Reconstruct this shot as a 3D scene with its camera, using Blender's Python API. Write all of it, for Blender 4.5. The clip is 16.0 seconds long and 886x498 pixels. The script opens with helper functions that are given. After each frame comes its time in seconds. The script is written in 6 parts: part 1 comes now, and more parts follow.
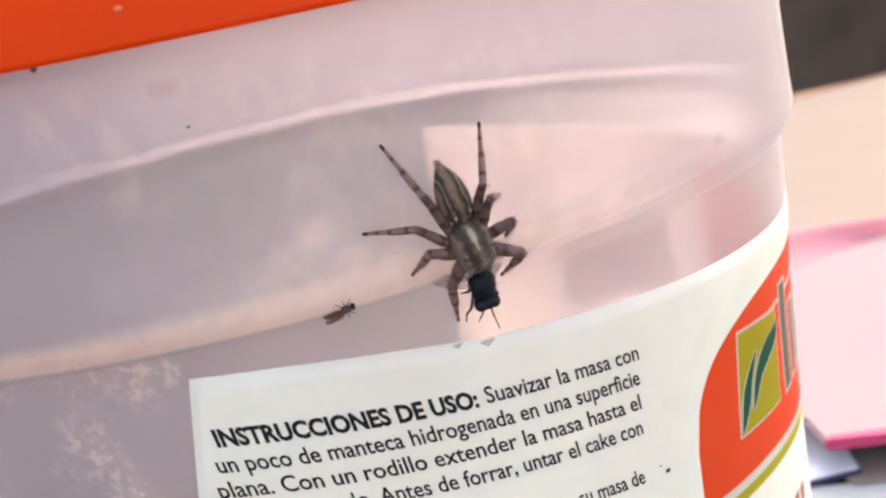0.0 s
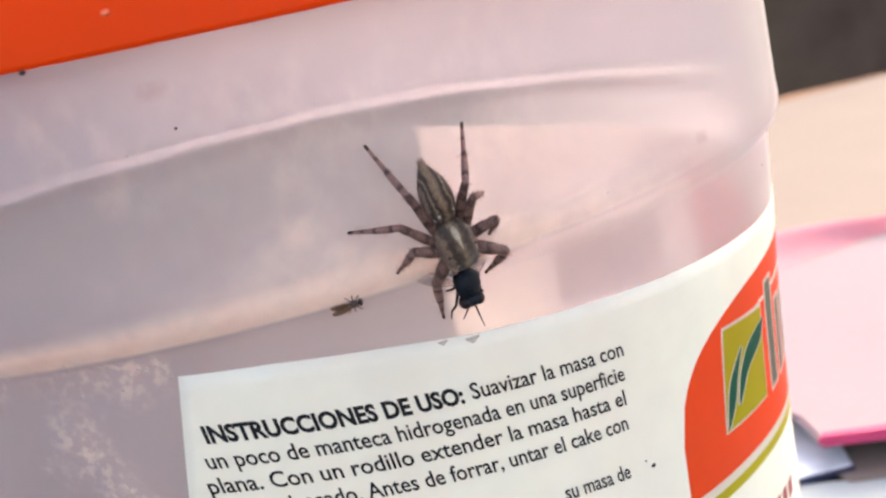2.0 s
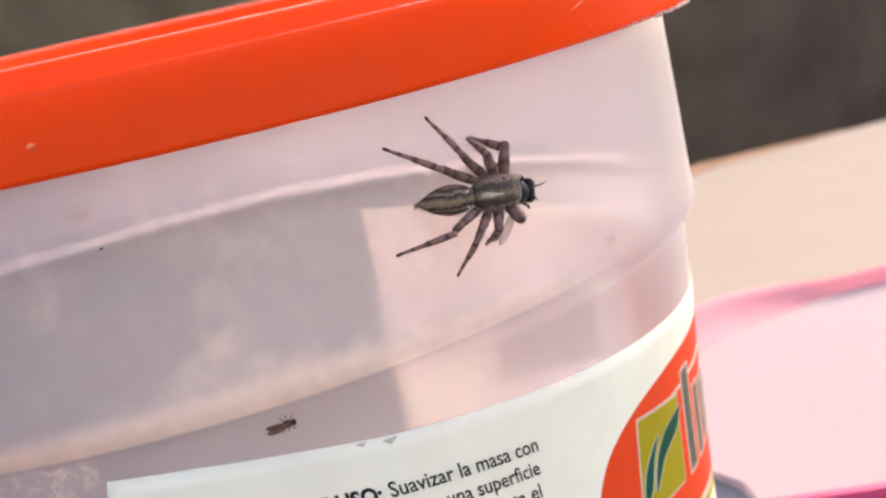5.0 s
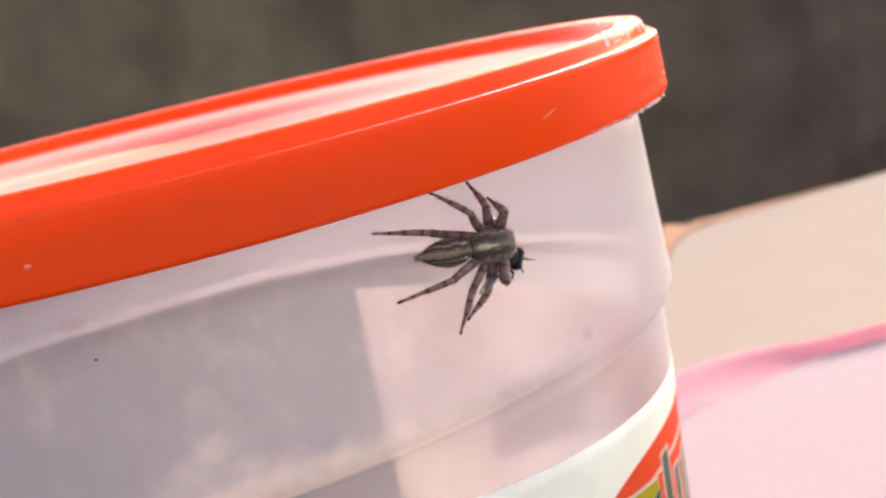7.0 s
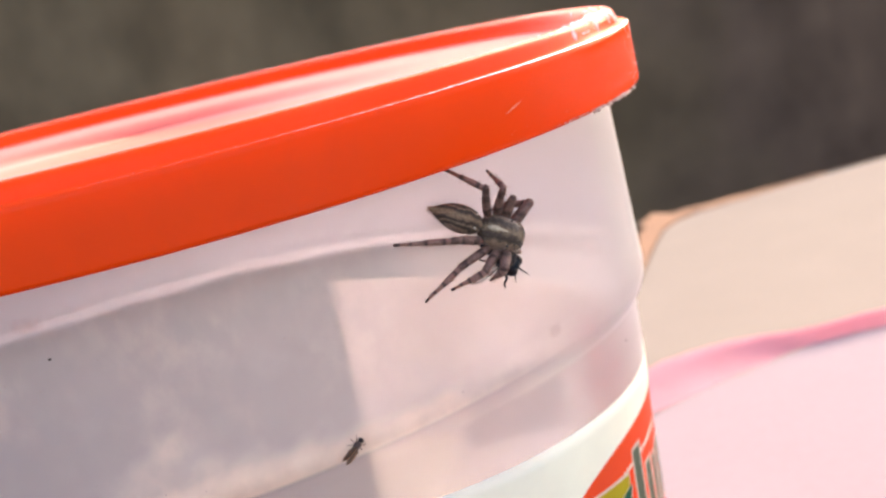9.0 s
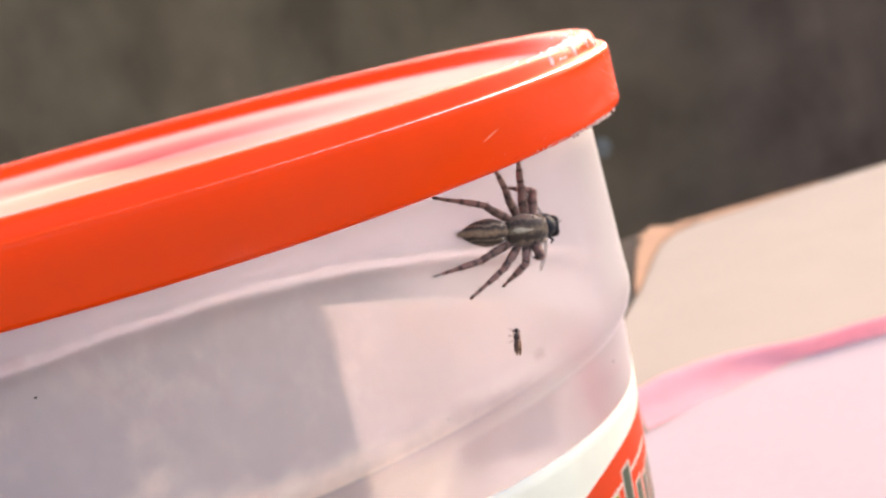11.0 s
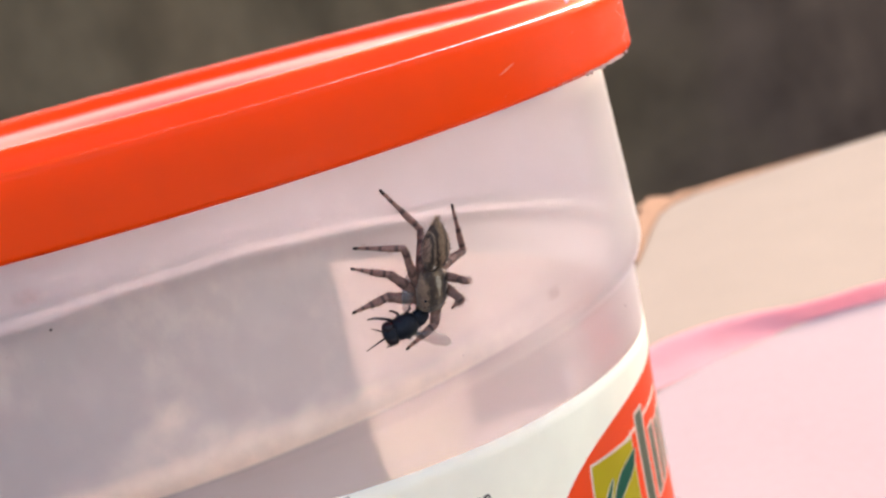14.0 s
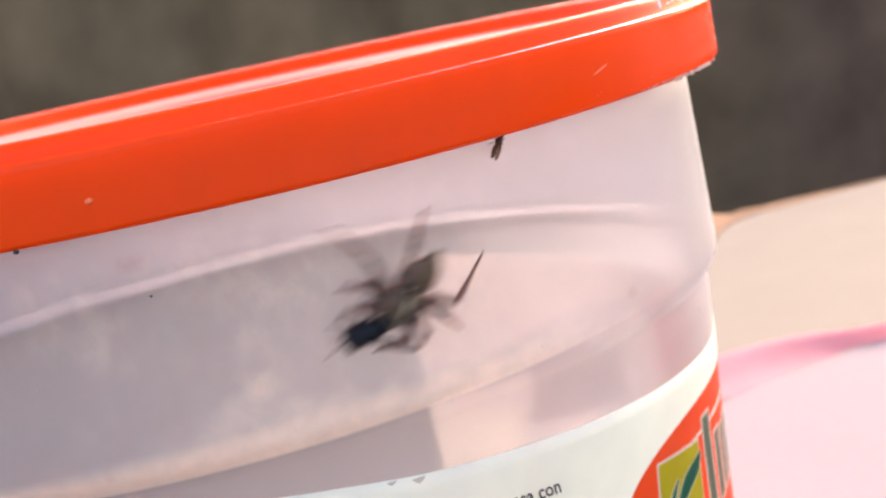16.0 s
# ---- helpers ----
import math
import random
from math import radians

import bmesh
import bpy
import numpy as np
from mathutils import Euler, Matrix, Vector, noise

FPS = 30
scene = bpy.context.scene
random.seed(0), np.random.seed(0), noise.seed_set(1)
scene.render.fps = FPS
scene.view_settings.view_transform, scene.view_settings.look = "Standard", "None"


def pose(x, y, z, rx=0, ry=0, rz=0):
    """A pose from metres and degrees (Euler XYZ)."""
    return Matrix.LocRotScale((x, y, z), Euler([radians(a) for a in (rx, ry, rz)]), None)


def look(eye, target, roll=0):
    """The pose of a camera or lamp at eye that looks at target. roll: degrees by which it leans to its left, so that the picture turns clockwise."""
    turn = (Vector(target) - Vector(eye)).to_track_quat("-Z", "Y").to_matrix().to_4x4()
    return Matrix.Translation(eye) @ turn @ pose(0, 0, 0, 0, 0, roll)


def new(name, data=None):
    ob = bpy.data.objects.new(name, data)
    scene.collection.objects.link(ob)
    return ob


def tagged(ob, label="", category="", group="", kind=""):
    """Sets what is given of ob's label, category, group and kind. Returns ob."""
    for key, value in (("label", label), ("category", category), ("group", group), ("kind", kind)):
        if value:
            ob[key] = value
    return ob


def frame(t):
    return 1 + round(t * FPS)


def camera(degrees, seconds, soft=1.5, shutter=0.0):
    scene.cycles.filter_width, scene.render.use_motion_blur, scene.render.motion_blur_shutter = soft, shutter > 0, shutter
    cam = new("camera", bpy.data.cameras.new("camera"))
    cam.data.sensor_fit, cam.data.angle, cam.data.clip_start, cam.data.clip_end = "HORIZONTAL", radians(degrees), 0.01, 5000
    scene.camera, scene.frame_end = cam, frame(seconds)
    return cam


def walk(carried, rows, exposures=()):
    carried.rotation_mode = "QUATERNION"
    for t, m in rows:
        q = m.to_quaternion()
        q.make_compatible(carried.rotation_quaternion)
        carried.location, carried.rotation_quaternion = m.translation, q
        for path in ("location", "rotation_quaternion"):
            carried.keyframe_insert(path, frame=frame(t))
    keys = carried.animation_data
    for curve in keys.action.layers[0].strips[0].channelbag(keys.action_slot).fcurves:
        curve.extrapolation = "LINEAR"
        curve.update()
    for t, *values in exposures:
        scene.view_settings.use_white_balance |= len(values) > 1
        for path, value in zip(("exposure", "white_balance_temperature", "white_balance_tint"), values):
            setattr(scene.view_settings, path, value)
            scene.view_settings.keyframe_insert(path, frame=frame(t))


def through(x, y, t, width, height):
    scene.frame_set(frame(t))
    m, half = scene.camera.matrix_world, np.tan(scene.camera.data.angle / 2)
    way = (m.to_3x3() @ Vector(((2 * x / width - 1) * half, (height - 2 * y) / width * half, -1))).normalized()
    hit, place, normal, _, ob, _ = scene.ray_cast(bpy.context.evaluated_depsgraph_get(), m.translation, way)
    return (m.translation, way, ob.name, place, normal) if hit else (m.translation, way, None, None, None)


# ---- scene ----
cam = camera(38.43, 16.0, soft=2.3, shutter=0.6)
cam.data.dof.use_dof = True
cam.data.dof.focus_distance = 0.105
cam.data.dof.aperture_fstop = 55.0
PATH = [
    (0.0, pose(0.00000, -0.15074, 0.10488, 75.78, 11.47, -8.89)),
    (0.5, pose(0.00004, -0.15109, 0.10443, 76.14, 11.60, -8.86)),
    (1.0, pose(0.00067, -0.15109, 0.10411, 75.85, 11.72, -8.92)),
    (1.5, pose(0.00124, -0.15132, 0.10417, 75.44, 11.82, -8.77)),
    (2.0, pose(0.00122, -0.15248, 0.10470, 75.87, 11.78, -8.80)),
    (2.5, pose(0.00116, -0.15211, 0.10575, 75.65, 11.53, -9.01)),
    (3.0, pose(0.00198, -0.15232, 0.10517, 75.65, 11.69, -9.52)),
    (3.5, pose(0.00268, -0.15330, 0.10586, 76.38, 11.93, -9.96)),
    (3.7, pose(0.00263, -0.15391, 0.10621, 76.92, 11.99, -10.32)),
    (5.8, pose(0.00914, -0.16141, 0.11223, 78.37, 12.50, -9.72)),
    (6.0, pose(0.00933, -0.16225, 0.11294, 78.66, 12.96, -9.99)),
    (6.5, pose(0.00864, -0.16159, 0.11478, 79.39, 12.70, -10.27)),
    (7.0, pose(0.00893, -0.16199, 0.11441, 80.06, 13.11, -10.12)),
    (7.5, pose(0.01051, -0.16159, 0.11430, 79.00, 13.02, -10.29)),
    (8.0, pose(0.01137, -0.16116, 0.11437, 79.20, 13.13, -10.49)),
    (8.2, pose(0.01164, -0.16090, 0.11421, 79.30, 13.10, -10.52)),
    (10.3, pose(0.01196, -0.16057, 0.11479, 79.46, 14.41, -10.64)),
    (10.5, pose(0.01294, -0.16093, 0.11497, 79.53, 14.97, -10.74)),
    (11.0, pose(0.01385, -0.16184, 0.11501, 80.09, 14.59, -10.61)),
    (11.5, pose(0.01451, -0.16134, 0.11461, 80.08, 15.04, -11.01)),
    (12.0, pose(0.01613, -0.16029, 0.11421, 79.48, 15.57, -11.53)),
    (12.5, pose(0.01633, -0.16074, 0.11570, 79.90, 15.99, -11.36)),
    (13.0, pose(0.01769, -0.16104, 0.11441, 79.64, 16.06, -11.73)),
    (13.5, pose(0.01609, -0.16099, 0.11305, 78.45, 15.80, -11.51)),
    (14.0, pose(0.01105, -0.16136, 0.11161, 79.11, 14.65, -10.90)),
    (14.5, pose(0.01061, -0.16147, 0.11100, 78.62, 13.83, -9.69)),
    (15.0, pose(0.00942, -0.16222, 0.11102, 78.59, 13.36, -8.37)),
    (15.5, pose(0.00788, -0.16387, 0.11109, 79.80, 12.52, -7.92)),
    (16.0, pose(0.00719, -0.16409, 0.11133, 80.12, 11.96, -8.00)),
]
# the film's own exposure drifts a little
EXPOSURE = [(0.0, 1.33), (2.5, 1.33), (3.0, 1.14), (3.4, 1.15), (6.0, 1.31), (7.0, 1.20), (8.0, 1.22), (12.5, 1.31), (13.0, 1.27), (13.5, 1.18), (14.3, 1.28), (15.5, 1.41), (16.0, 1.32)]
walk(cam, PATH, [(t, e, 7150 if 14 < t < 15 else 6950, 18) for t, e in EXPOSURE])

# ---- light ----
world = bpy.data.worlds.new("world")
scene.world = world
world.use_nodes = True
_wn = world.node_tree
_sky = _wn.nodes.new("ShaderNodeTexSky")
_sky.sky_type = "NISHITA"
_sky.sun_disc = False
_sky.sun_elevation = radians(30)
_sky.sun_rotation = radians(36)
_sky.dust_density = 4.0
_sky.ozone_density = 0.6
_wn.links.new(_sky.outputs[0], _wn.nodes["Background"].inputs[0])
_wn.nodes["Background"].inputs[1].default_value = 0.30
sun = new("sun", bpy.data.lights.new("sun", "SUN"))
sun.data.energy = 0.72
sun.data.angle = radians(115)
sun.data.color = (1.0, 0.94, 0.86)
sun.matrix_world = look((0.50, 0.68, 0.50), (0, 0, 0))

MM = 0.001
STEP = 78.0          # height of the moulded step of the tub above the table, mm


# ---- materials ----
def mat(name, colour, rough=0.5, metal=0.0, var=0.12, scale=400.0, bump=0.0, colour2=None, coat=0.0, spec=0.5, fine=4.0):
    """A painted, moulded or woven surface: two scales of variation in colour, and a fine relief."""
    m = bpy.data.materials.new(name)
    m.use_nodes = True
    n, l = m.node_tree.nodes, m.node_tree.links
    b = n["Principled BSDF"]
    b.inputs["Roughness"].default_value = rough
    b.inputs["Metallic"].default_value = metal
    b.inputs["Coat Weight"].default_value = coat
    b.inputs["Specular IOR Level"].default_value = spec
    tc = n.new("ShaderNodeTexCoord")
    big, small = n.new("ShaderNodeTexNoise"), n.new("ShaderNodeTexNoise")
    big.inputs["Scale"].default_value, small.inputs["Scale"].default_value = scale / fine, scale * fine
    big.inputs["Detail"].default_value = small.inputs["Detail"].default_value = 4
    l.new(tc.outputs["Object"], big.inputs["Vector"])
    l.new(tc.outputs["Object"], small.inputs["Vector"])
    add = n.new("ShaderNodeMath")
    add.operation = "ADD"
    l.new(big.outputs["Fac"], add.inputs[0])
    l.new(small.outputs["Fac"], add.inputs[1])
    ramp = n.new("ShaderNodeValToRGB")
    c2 = colour2 or tuple(min(1, c * (1 + var)) for c in colour)
    c1 = tuple(c * (1 - var) for c in colour)
    ramp.color_ramp.elements[0].position, ramp.color_ramp.elements[0].color = 0.3, (*c1, 1)
    ramp.color_ramp.elements[1].position, ramp.color_ramp.elements[1].color = 0.75, (*c2, 1)
    half = n.new("ShaderNodeMath")
    half.operation, half.inputs[1].default_value = "MULTIPLY", 0.5
    l.new(add.outputs[0], half.inputs[0])
    l.new(half.outputs[0], ramp.inputs[0])
    l.new(ramp.outputs[0], b.inputs["Base Color"])
    if bump:
        bp = n.new("ShaderNodeBump")
        bp.inputs["Strength"].default_value, bp.inputs["Distance"].default_value = bump, 0.0003
        l.new(half.outputs[0], bp.inputs["Height"])
        l.new(bp.outputs[0], b.inputs["Normal"])
    return m


def dried_films(n, l, tc):
    """Dried splashes, a cream film that crept up from the step and cloudy smears on the tub's front:
    how thick they lie, and how cream they are."""
    def op(kind, *values):
        node = n.new("ShaderNodeMath")
        node.operation = kind
        for k, v in enumerate(values):
            if isinstance(v, (int, float)):
                node.inputs[k].default_value = v
            else:
                l.new(v, node.inputs[k])
        return node.outputs[0]

    def ease(v, a, b, lo=0.0, hi=1.0):
        node = n.new("ShaderNodeMapRange")
        node.interpolation_type = "SMOOTHSTEP"
        for k, w in enumerate((a, b, lo, hi)):
            node.inputs[k + 1].default_value = w
        l.new(v, node.inputs[0])
        return node.outputs[0]

    def grain(scale, detail, stretch=(1, 1, 1)):
        node, mp = n.new("ShaderNodeTexNoise"), n.new("ShaderNodeMapping")
        node.inputs["Scale"].default_value, node.inputs["Detail"].default_value = scale, detail
        mp.inputs["Scale"].default_value = stretch
        mp.inputs["Rotation"].default_value = (0, 0.5, 0)
        l.new(tc.outputs["Object"], mp.inputs["Vector"])
        l.new(mp.outputs[0], node.inputs["Vector"])
        return node.outputs["Fac"]

    def product(*values):
        out = values[0]
        for v in values[1:]:
            out = op("MULTIPLY", out, v)
        return out

    sep = n.new("ShaderNodeSeparateXYZ")
    l.new(tc.outputs["Object"], sep.inputs[0])
    x, y, z = sep.outputs
    front = ease(y, -0.025, -0.045)
    # cloudy smears between the step and the lid
    smears = product(ease(grain(120, 3, (1, 1, 0.8)), 0.38, 0.74), ease(grain(420, 4, (1.15, 1, 0.85)), 0.32, 0.70, 0.35, 1.0), ease(z, 0.080, 0.085), ease(z, 0.101, 0.097), ease(x, 0.030, 0.010), front)
    # the cream film, thickest a little right of the middle
    height = op("SUBTRACT", z, op("MULTIPLY_ADD", x, 0.042, 0.0788))
    bell = ease(op("ABSOLUTE", op("SUBTRACT", x, 0.005)), 0.022, 0.002)
    top = op("MULTIPLY_ADD", op("MULTIPLY", ease(grain(110, 2), 0.25, 0.75), op("MULTIPLY_ADD", bell, 0.8, 0.2)), 0.015, 0.002)
    cream = product(ease(op("DIVIDE", height, top), 1.15, 0.0), ease(height, -0.0003, 0.0003), op("MULTIPLY_ADD", bell, 0.7, 0.3), ease(grain(420, 2), 0.30, 0.70, 0.6, 1.0), ease(x, 0.034, 0.020), front)
    # the cream residue itself, a soft band along the step
    edge = op("MULTIPLY_ADD", grain(90, 3), 0.0022, 0.0014)
    band = product(ease(op("DIVIDE", height, edge), 1.25, 0.45), ease(height, -0.00035, 0.0001), ease(x, 0.046, 0.012), ease(grain(500, 3), 0.3, 0.7, 0.75, 1.0), front)
    # grainy splashes under the step, beside the label
    patch = op("ADD", ease(grain(140, 4), 0.46, 0.66), op("MULTIPLY", ease(z, 0.0735, 0.0765), ease(x, -0.026, -0.014)))
    splash = product(patch, ease(grain(1100, 5), 0.42, 0.66, 0.12, 1.0), ease(z, 0.0782, 0.0772), ease(x, -0.0115, -0.0122), front)
    return op("ADD", op("ADD", op("MULTIPLY", smears, 0.5), op("MULTIPLY", cream, 1.2)), op("ADD", op("MULTIPLY", splash, 1.2), op("MULTIPLY", band, 1.7))), op("ADD", op("ADD", cream, op("MULTIPLY", smears, 0.75)), op("ADD", op("MULTIPLY", splash, 0.8), band))


def milky(name, cover, colour, rough=0.22, gloss=0.35, smear=0.0, through=0.5, haze=0.0, edge=False):
    """Thin natural polypropylene or paper: part of the light passes straight on, part is scattered both ways.
    haze: how much of the passing light is spread by the rough faces; edge: thins out where the sheet's edge attribute falls to 0."""
    m = bpy.data.materials.new(name)
    m.use_nodes = True
    n, l = m.node_tree.nodes, m.node_tree.links
    n.remove(n["Principled BSDF"])
    out = n["Material Output"]
    tc = n.new("ShaderNodeTexCoord")
    noise1, noise2 = n.new("ShaderNodeTexNoise"), n.new("ShaderNodeTexNoise")
    noise1.inputs["Scale"].default_value, noise2.inputs["Scale"].default_value = 60, 900
    noise1.inputs["Detail"].default_value = 6
    l.new(tc.outputs["Object"], noise1.inputs["Vector"])
    l.new(tc.outputs["Object"], noise2.inputs["Vector"])
    mp = n.new("ShaderNodeMapRange")
    mp.inputs["From Min"].default_value, mp.inputs["From Max"].default_value = 0.3, 0.7
    mp.inputs["To Min"].default_value, mp.inputs["To Max"].default_value = cover * 0.86, min(1.0, cover * 1.12)
    l.new(noise1.outputs["Fac"], mp.inputs["Value"])
    amount = mp.outputs[0]
    tint = None
    if smear:
        more, tint = dried_films(n, l, tc)
        plus = n.new("ShaderNodeMath")
        plus.operation, plus.inputs[1].default_value = "MULTIPLY_ADD", smear
        l.new(more, plus.inputs[0])
        l.new(amount, plus.inputs[2])
        amount = plus.outputs[0]
    dif, tra, clear, glossy = (n.new("ShaderNodeBsdf" + k) for k in ("Diffuse", "Translucent", "Transparent", "Glossy"))
    dif.inputs[0].default_value = tra.inputs[0].default_value = (*colour, 1)
    if tint:
        blend = n.new("ShaderNodeMix")
        blend.data_type = "RGBA"
        blend.inputs[6].default_value, blend.inputs[7].default_value = (*colour, 1), (1.0, 0.88, 0.73, 1)
        l.new(tint, blend.inputs[0])
        l.new(blend.outputs[2], dif.inputs[0])
        l.new(blend.outputs[2], tra.inputs[0])
    clear.inputs[0].default_value = (1, 1, 1, 1) if edge else (0.97, 0.955, 0.96, 1)
    passing = clear.outputs[0]
    if haze:
        rough_pass, mix_pass = n.new("ShaderNodeBsdfRefraction"), n.new("ShaderNodeMixShader")
        rough_pass.inputs["Color"].default_value = (0.97, 0.955, 0.96, 1)
        rough_pass.inputs["IOR"].default_value, rough_pass.inputs["Roughness"].default_value = 1.03, 0.29
        mix_pass.inputs[0].default_value = haze
        l.new(clear.outputs[0], mix_pass.inputs[1])
        l.new(rough_pass.outputs[0], mix_pass.inputs[2])
        passing = mix_pass.outputs[0]
    if edge:
        at, thin = n.new("ShaderNodeAttribute"), n.new("ShaderNodeMath")
        at.attribute_name, thin.operation = "edge", "MULTIPLY"
        l.new(at.outputs["Fac"], thin.inputs[0])
        l.new(amount, thin.inputs[1])
        amount = thin.outputs[0]
    glossy.inputs["Roughness"].default_value = rough
    bp = n.new("ShaderNodeBump")
    bp.inputs["Strength"].default_value, bp.inputs["Distance"].default_value = 0.06, 0.0004
    l.new(noise2.outputs["Fac"], bp.inputs["Height"])
    l.new(bp.outputs[0], glossy.inputs["Normal"])
    m1, m2, m3 = n.new("ShaderNodeMixShader"), n.new("ShaderNodeMixShader"), n.new("ShaderNodeMixShader")
    m1.inputs[0].default_value = through
    l.new(dif.outputs[0], m1.inputs[1])
    l.new(tra.outputs[0], m1.inputs[2])
    l.new(amount, m2.inputs[0])
    l.new(passing, m2.inputs[1])
    l.new(m1.outputs[0], m2.inputs[2])
    # thin sheet: the same gloss from both sides
    lw, pw, fr = n.new("ShaderNodeLayerWeight"), n.new("ShaderNodeMath"), n.new("ShaderNodeMath")
    lw.inputs["Blend"].default_value = 0.5
    pw.operation, pw.inputs[1].default_value = "POWER", 5.0
    fr.operation, fr.inputs[1].default_value, fr.inputs[2].default_value = "MULTIPLY_ADD", 0.96, 0.04
    l.new(lw.outputs["Facing"], pw.inputs[0])
    l.new(pw.outputs[0], fr.inputs[0])
    mul = n.new("ShaderNodeMath")
    mul.operation, mul.inputs[1].default_value = "MULTIPLY", gloss
    l.new(fr.outputs[0], mul.inputs[0])
    l.new(mul.outputs[0], m3.inputs[0])
    l.new(m2.outputs[0], m3.inputs[1])
    l.new(glossy.outputs[0], m3.inputs[2])
    l.new(m3.outputs[0], out.inputs["Surface"])
    return m


M_TUB = milky("natural_polypropylene", 0.125, (0.66, 0.65, 0.69), rough=0.42, gloss=1.0, smear=0.20, haze=0.22)
M_LABEL = milky("label_paper", 0.96, (0.94, 0.935, 0.80), rough=0.45, gloss=0.06, through=0.44)
M_LID = milky("orange_polypropylene", 0.995, (0.92, 0.072, 0.005), rough=0.22, gloss=0.27, through=0.3)
M_INK = mat("black_ink", (0.018, 0.017, 0.016), spec=0.15, rough=0.7, var=0.1, scale=2000)
M_RED = milky("red_ink", 0.97, (0.88, 0.078, 0.012), rough=0.35, gloss=0.2, through=0.4)
M_YELLOW = milky("lime_ink", 0.97, (0.52, 0.45, 0.012), rough=0.4, gloss=0.2)
M_GREEN = milky("green_ink", 0.97, (0.008, 0.12, 0.07), rough=0.4, gloss=0.2)
M_CREAMINK = milky("cream_ink", 0.97, (0.80, 0.76, 0.62), rough=0.3, gloss=0.5)
M_PALEINK = milky("pale_picture_ink", 0.36, (0.46, 0.34, 0.33), rough=0.3, gloss=0.5)
M_TABLE = mat("dark_table_wood", (0.026, 0.020, 0.016), rough=0.9, var=0.35, scale=60, bump=0.2, spec=0.08)
M_CREAM = mat("cream_board", (0.238, 0.196, 0.156), rough=0.85, spec=0.08, var=0.06, scale=120, bump=0.05)
M_TORN = mat("torn_brown_core", (0.24, 0.115, 0.052), rough=0.9, var=0.3, scale=700, bump=0.4)
M_PINK = mat("pink_cover", (0.28, 0.218, 0.222), rough=0.85, spec=0.08, var=0.05, scale=100, bump=0.05)
M_HOT = mat("deep_pink_edge", (0.42, 0.055, 0.13), spec=0.1, rough=0.7, var=0.1, scale=300)
M_NAVY = mat("navy_binding", (0.03, 0.035, 0.08), rough=0.5, var=0.1, scale=300)
M_TEAL = mat("grey_blue_paper", (0.62, 0.69, 0.70), rough=0.6, var=0.15, scale=80)
M_WHITE = mat("white_paper", (0.38, 0.42, 0.385), rough=0.85, spec=0.08, var=0.05, scale=80)


# ---- building helpers ----
def link_mesh(name, verts, faces, material, parent=None, label="", smooth=True):
    me = bpy.data.meshes.new(name)
    me.from_pydata([tuple(v) for v in verts], [], faces)
    me.materials.append(material)
    if smooth:
        me.polygons.foreach_set("use_smooth", [True] * len(me.polygons))
    me.update()
    ob = new(name, me)
    if parent:
        ob.parent = parent
    if label:
        ob["label"] = label
    return ob


def part(name, bm, material, parent=None, label="", smooth=True):
    me = bpy.data.meshes.new(name)
    bmesh.ops.recalc_face_normals(bm, faces=bm.faces[:])
    bm.to_mesh(me)
    bm.free()
    me.materials.append(material)
    if smooth:
        me.polygons.foreach_set("use_smooth", [True] * len(me.polygons))
    ob = new(name, me)
    if parent:
        ob.parent = parent
    if label:
        ob["label"] = label
    return ob


def thing(name, label, category, at=(0, 0, 0), group=""):
    ob = new(name)
    ob.empty_display_size = 0.01
    ob.location = at
    return tagged(ob, label, category, group)


def lathe(profile, steps=192):
    """Vertices and faces of a closed profile (r, z in mm) turned round the z axis."""
    verts, faces, n = [], [], len(profile)
    for i in range(steps):
        a = 2 * math.pi * i / steps
        for r, z in profile:
            verts.append((r * MM * math.sin(a), -r * MM * math.cos(a), z * MM))
    for i in range(steps):
        j = (i + 1) % steps
        for k in range(n):
            q = (k + 1) % n
            faces.append((i * n + k, j * n + k, j * n + q, i * n + q))
    return verts, faces


def box(bm, x0, y0, z0, x1, y1, z1, bevel=0.0):
    made = bmesh.ops.create_cube(bm, size=1, matrix=Matrix.LocRotScale(((x0 + x1) / 2, (y0 + y1) / 2, (z0 + z1) / 2), None, (x1 - x0, y1 - y0, z1 - z0)))
    if bevel:
        edges = list({e for v in made["verts"] for e in v.link_edges})
        bmesh.ops.bevel(bm, geom=edges, offset=bevel, segments=2, affect="EDGES")


# ---- the tub ----
OUTER = [(0, 52.6), (35, 54.0), (45, 54.3), (55, 54.8), (62, 55.2), (68, 55.75), (74, 56.1), (77.2, 56.3), (78.0, 56.75), (78.8, 57.45),
         (79.8, 57.85), (80.8, 57.98), (82.5, 57.9), (98, 57.8), (106, 57.75)]


def radius(z):
    """The tub's outer radius at height z, mm."""
    return float(np.interp(z, [p[0] for p in OUTER], [p[1] for p in OUTER]))


def on_tub(theta, z, off=0.0):
    """A point on the tub's wall: theta in radians to the right of the front, z in mm above the step."""
    r = radius(z + STEP) + off
    return Vector((r * math.sin(theta), -r * math.cos(theta), z + STEP)) * MM


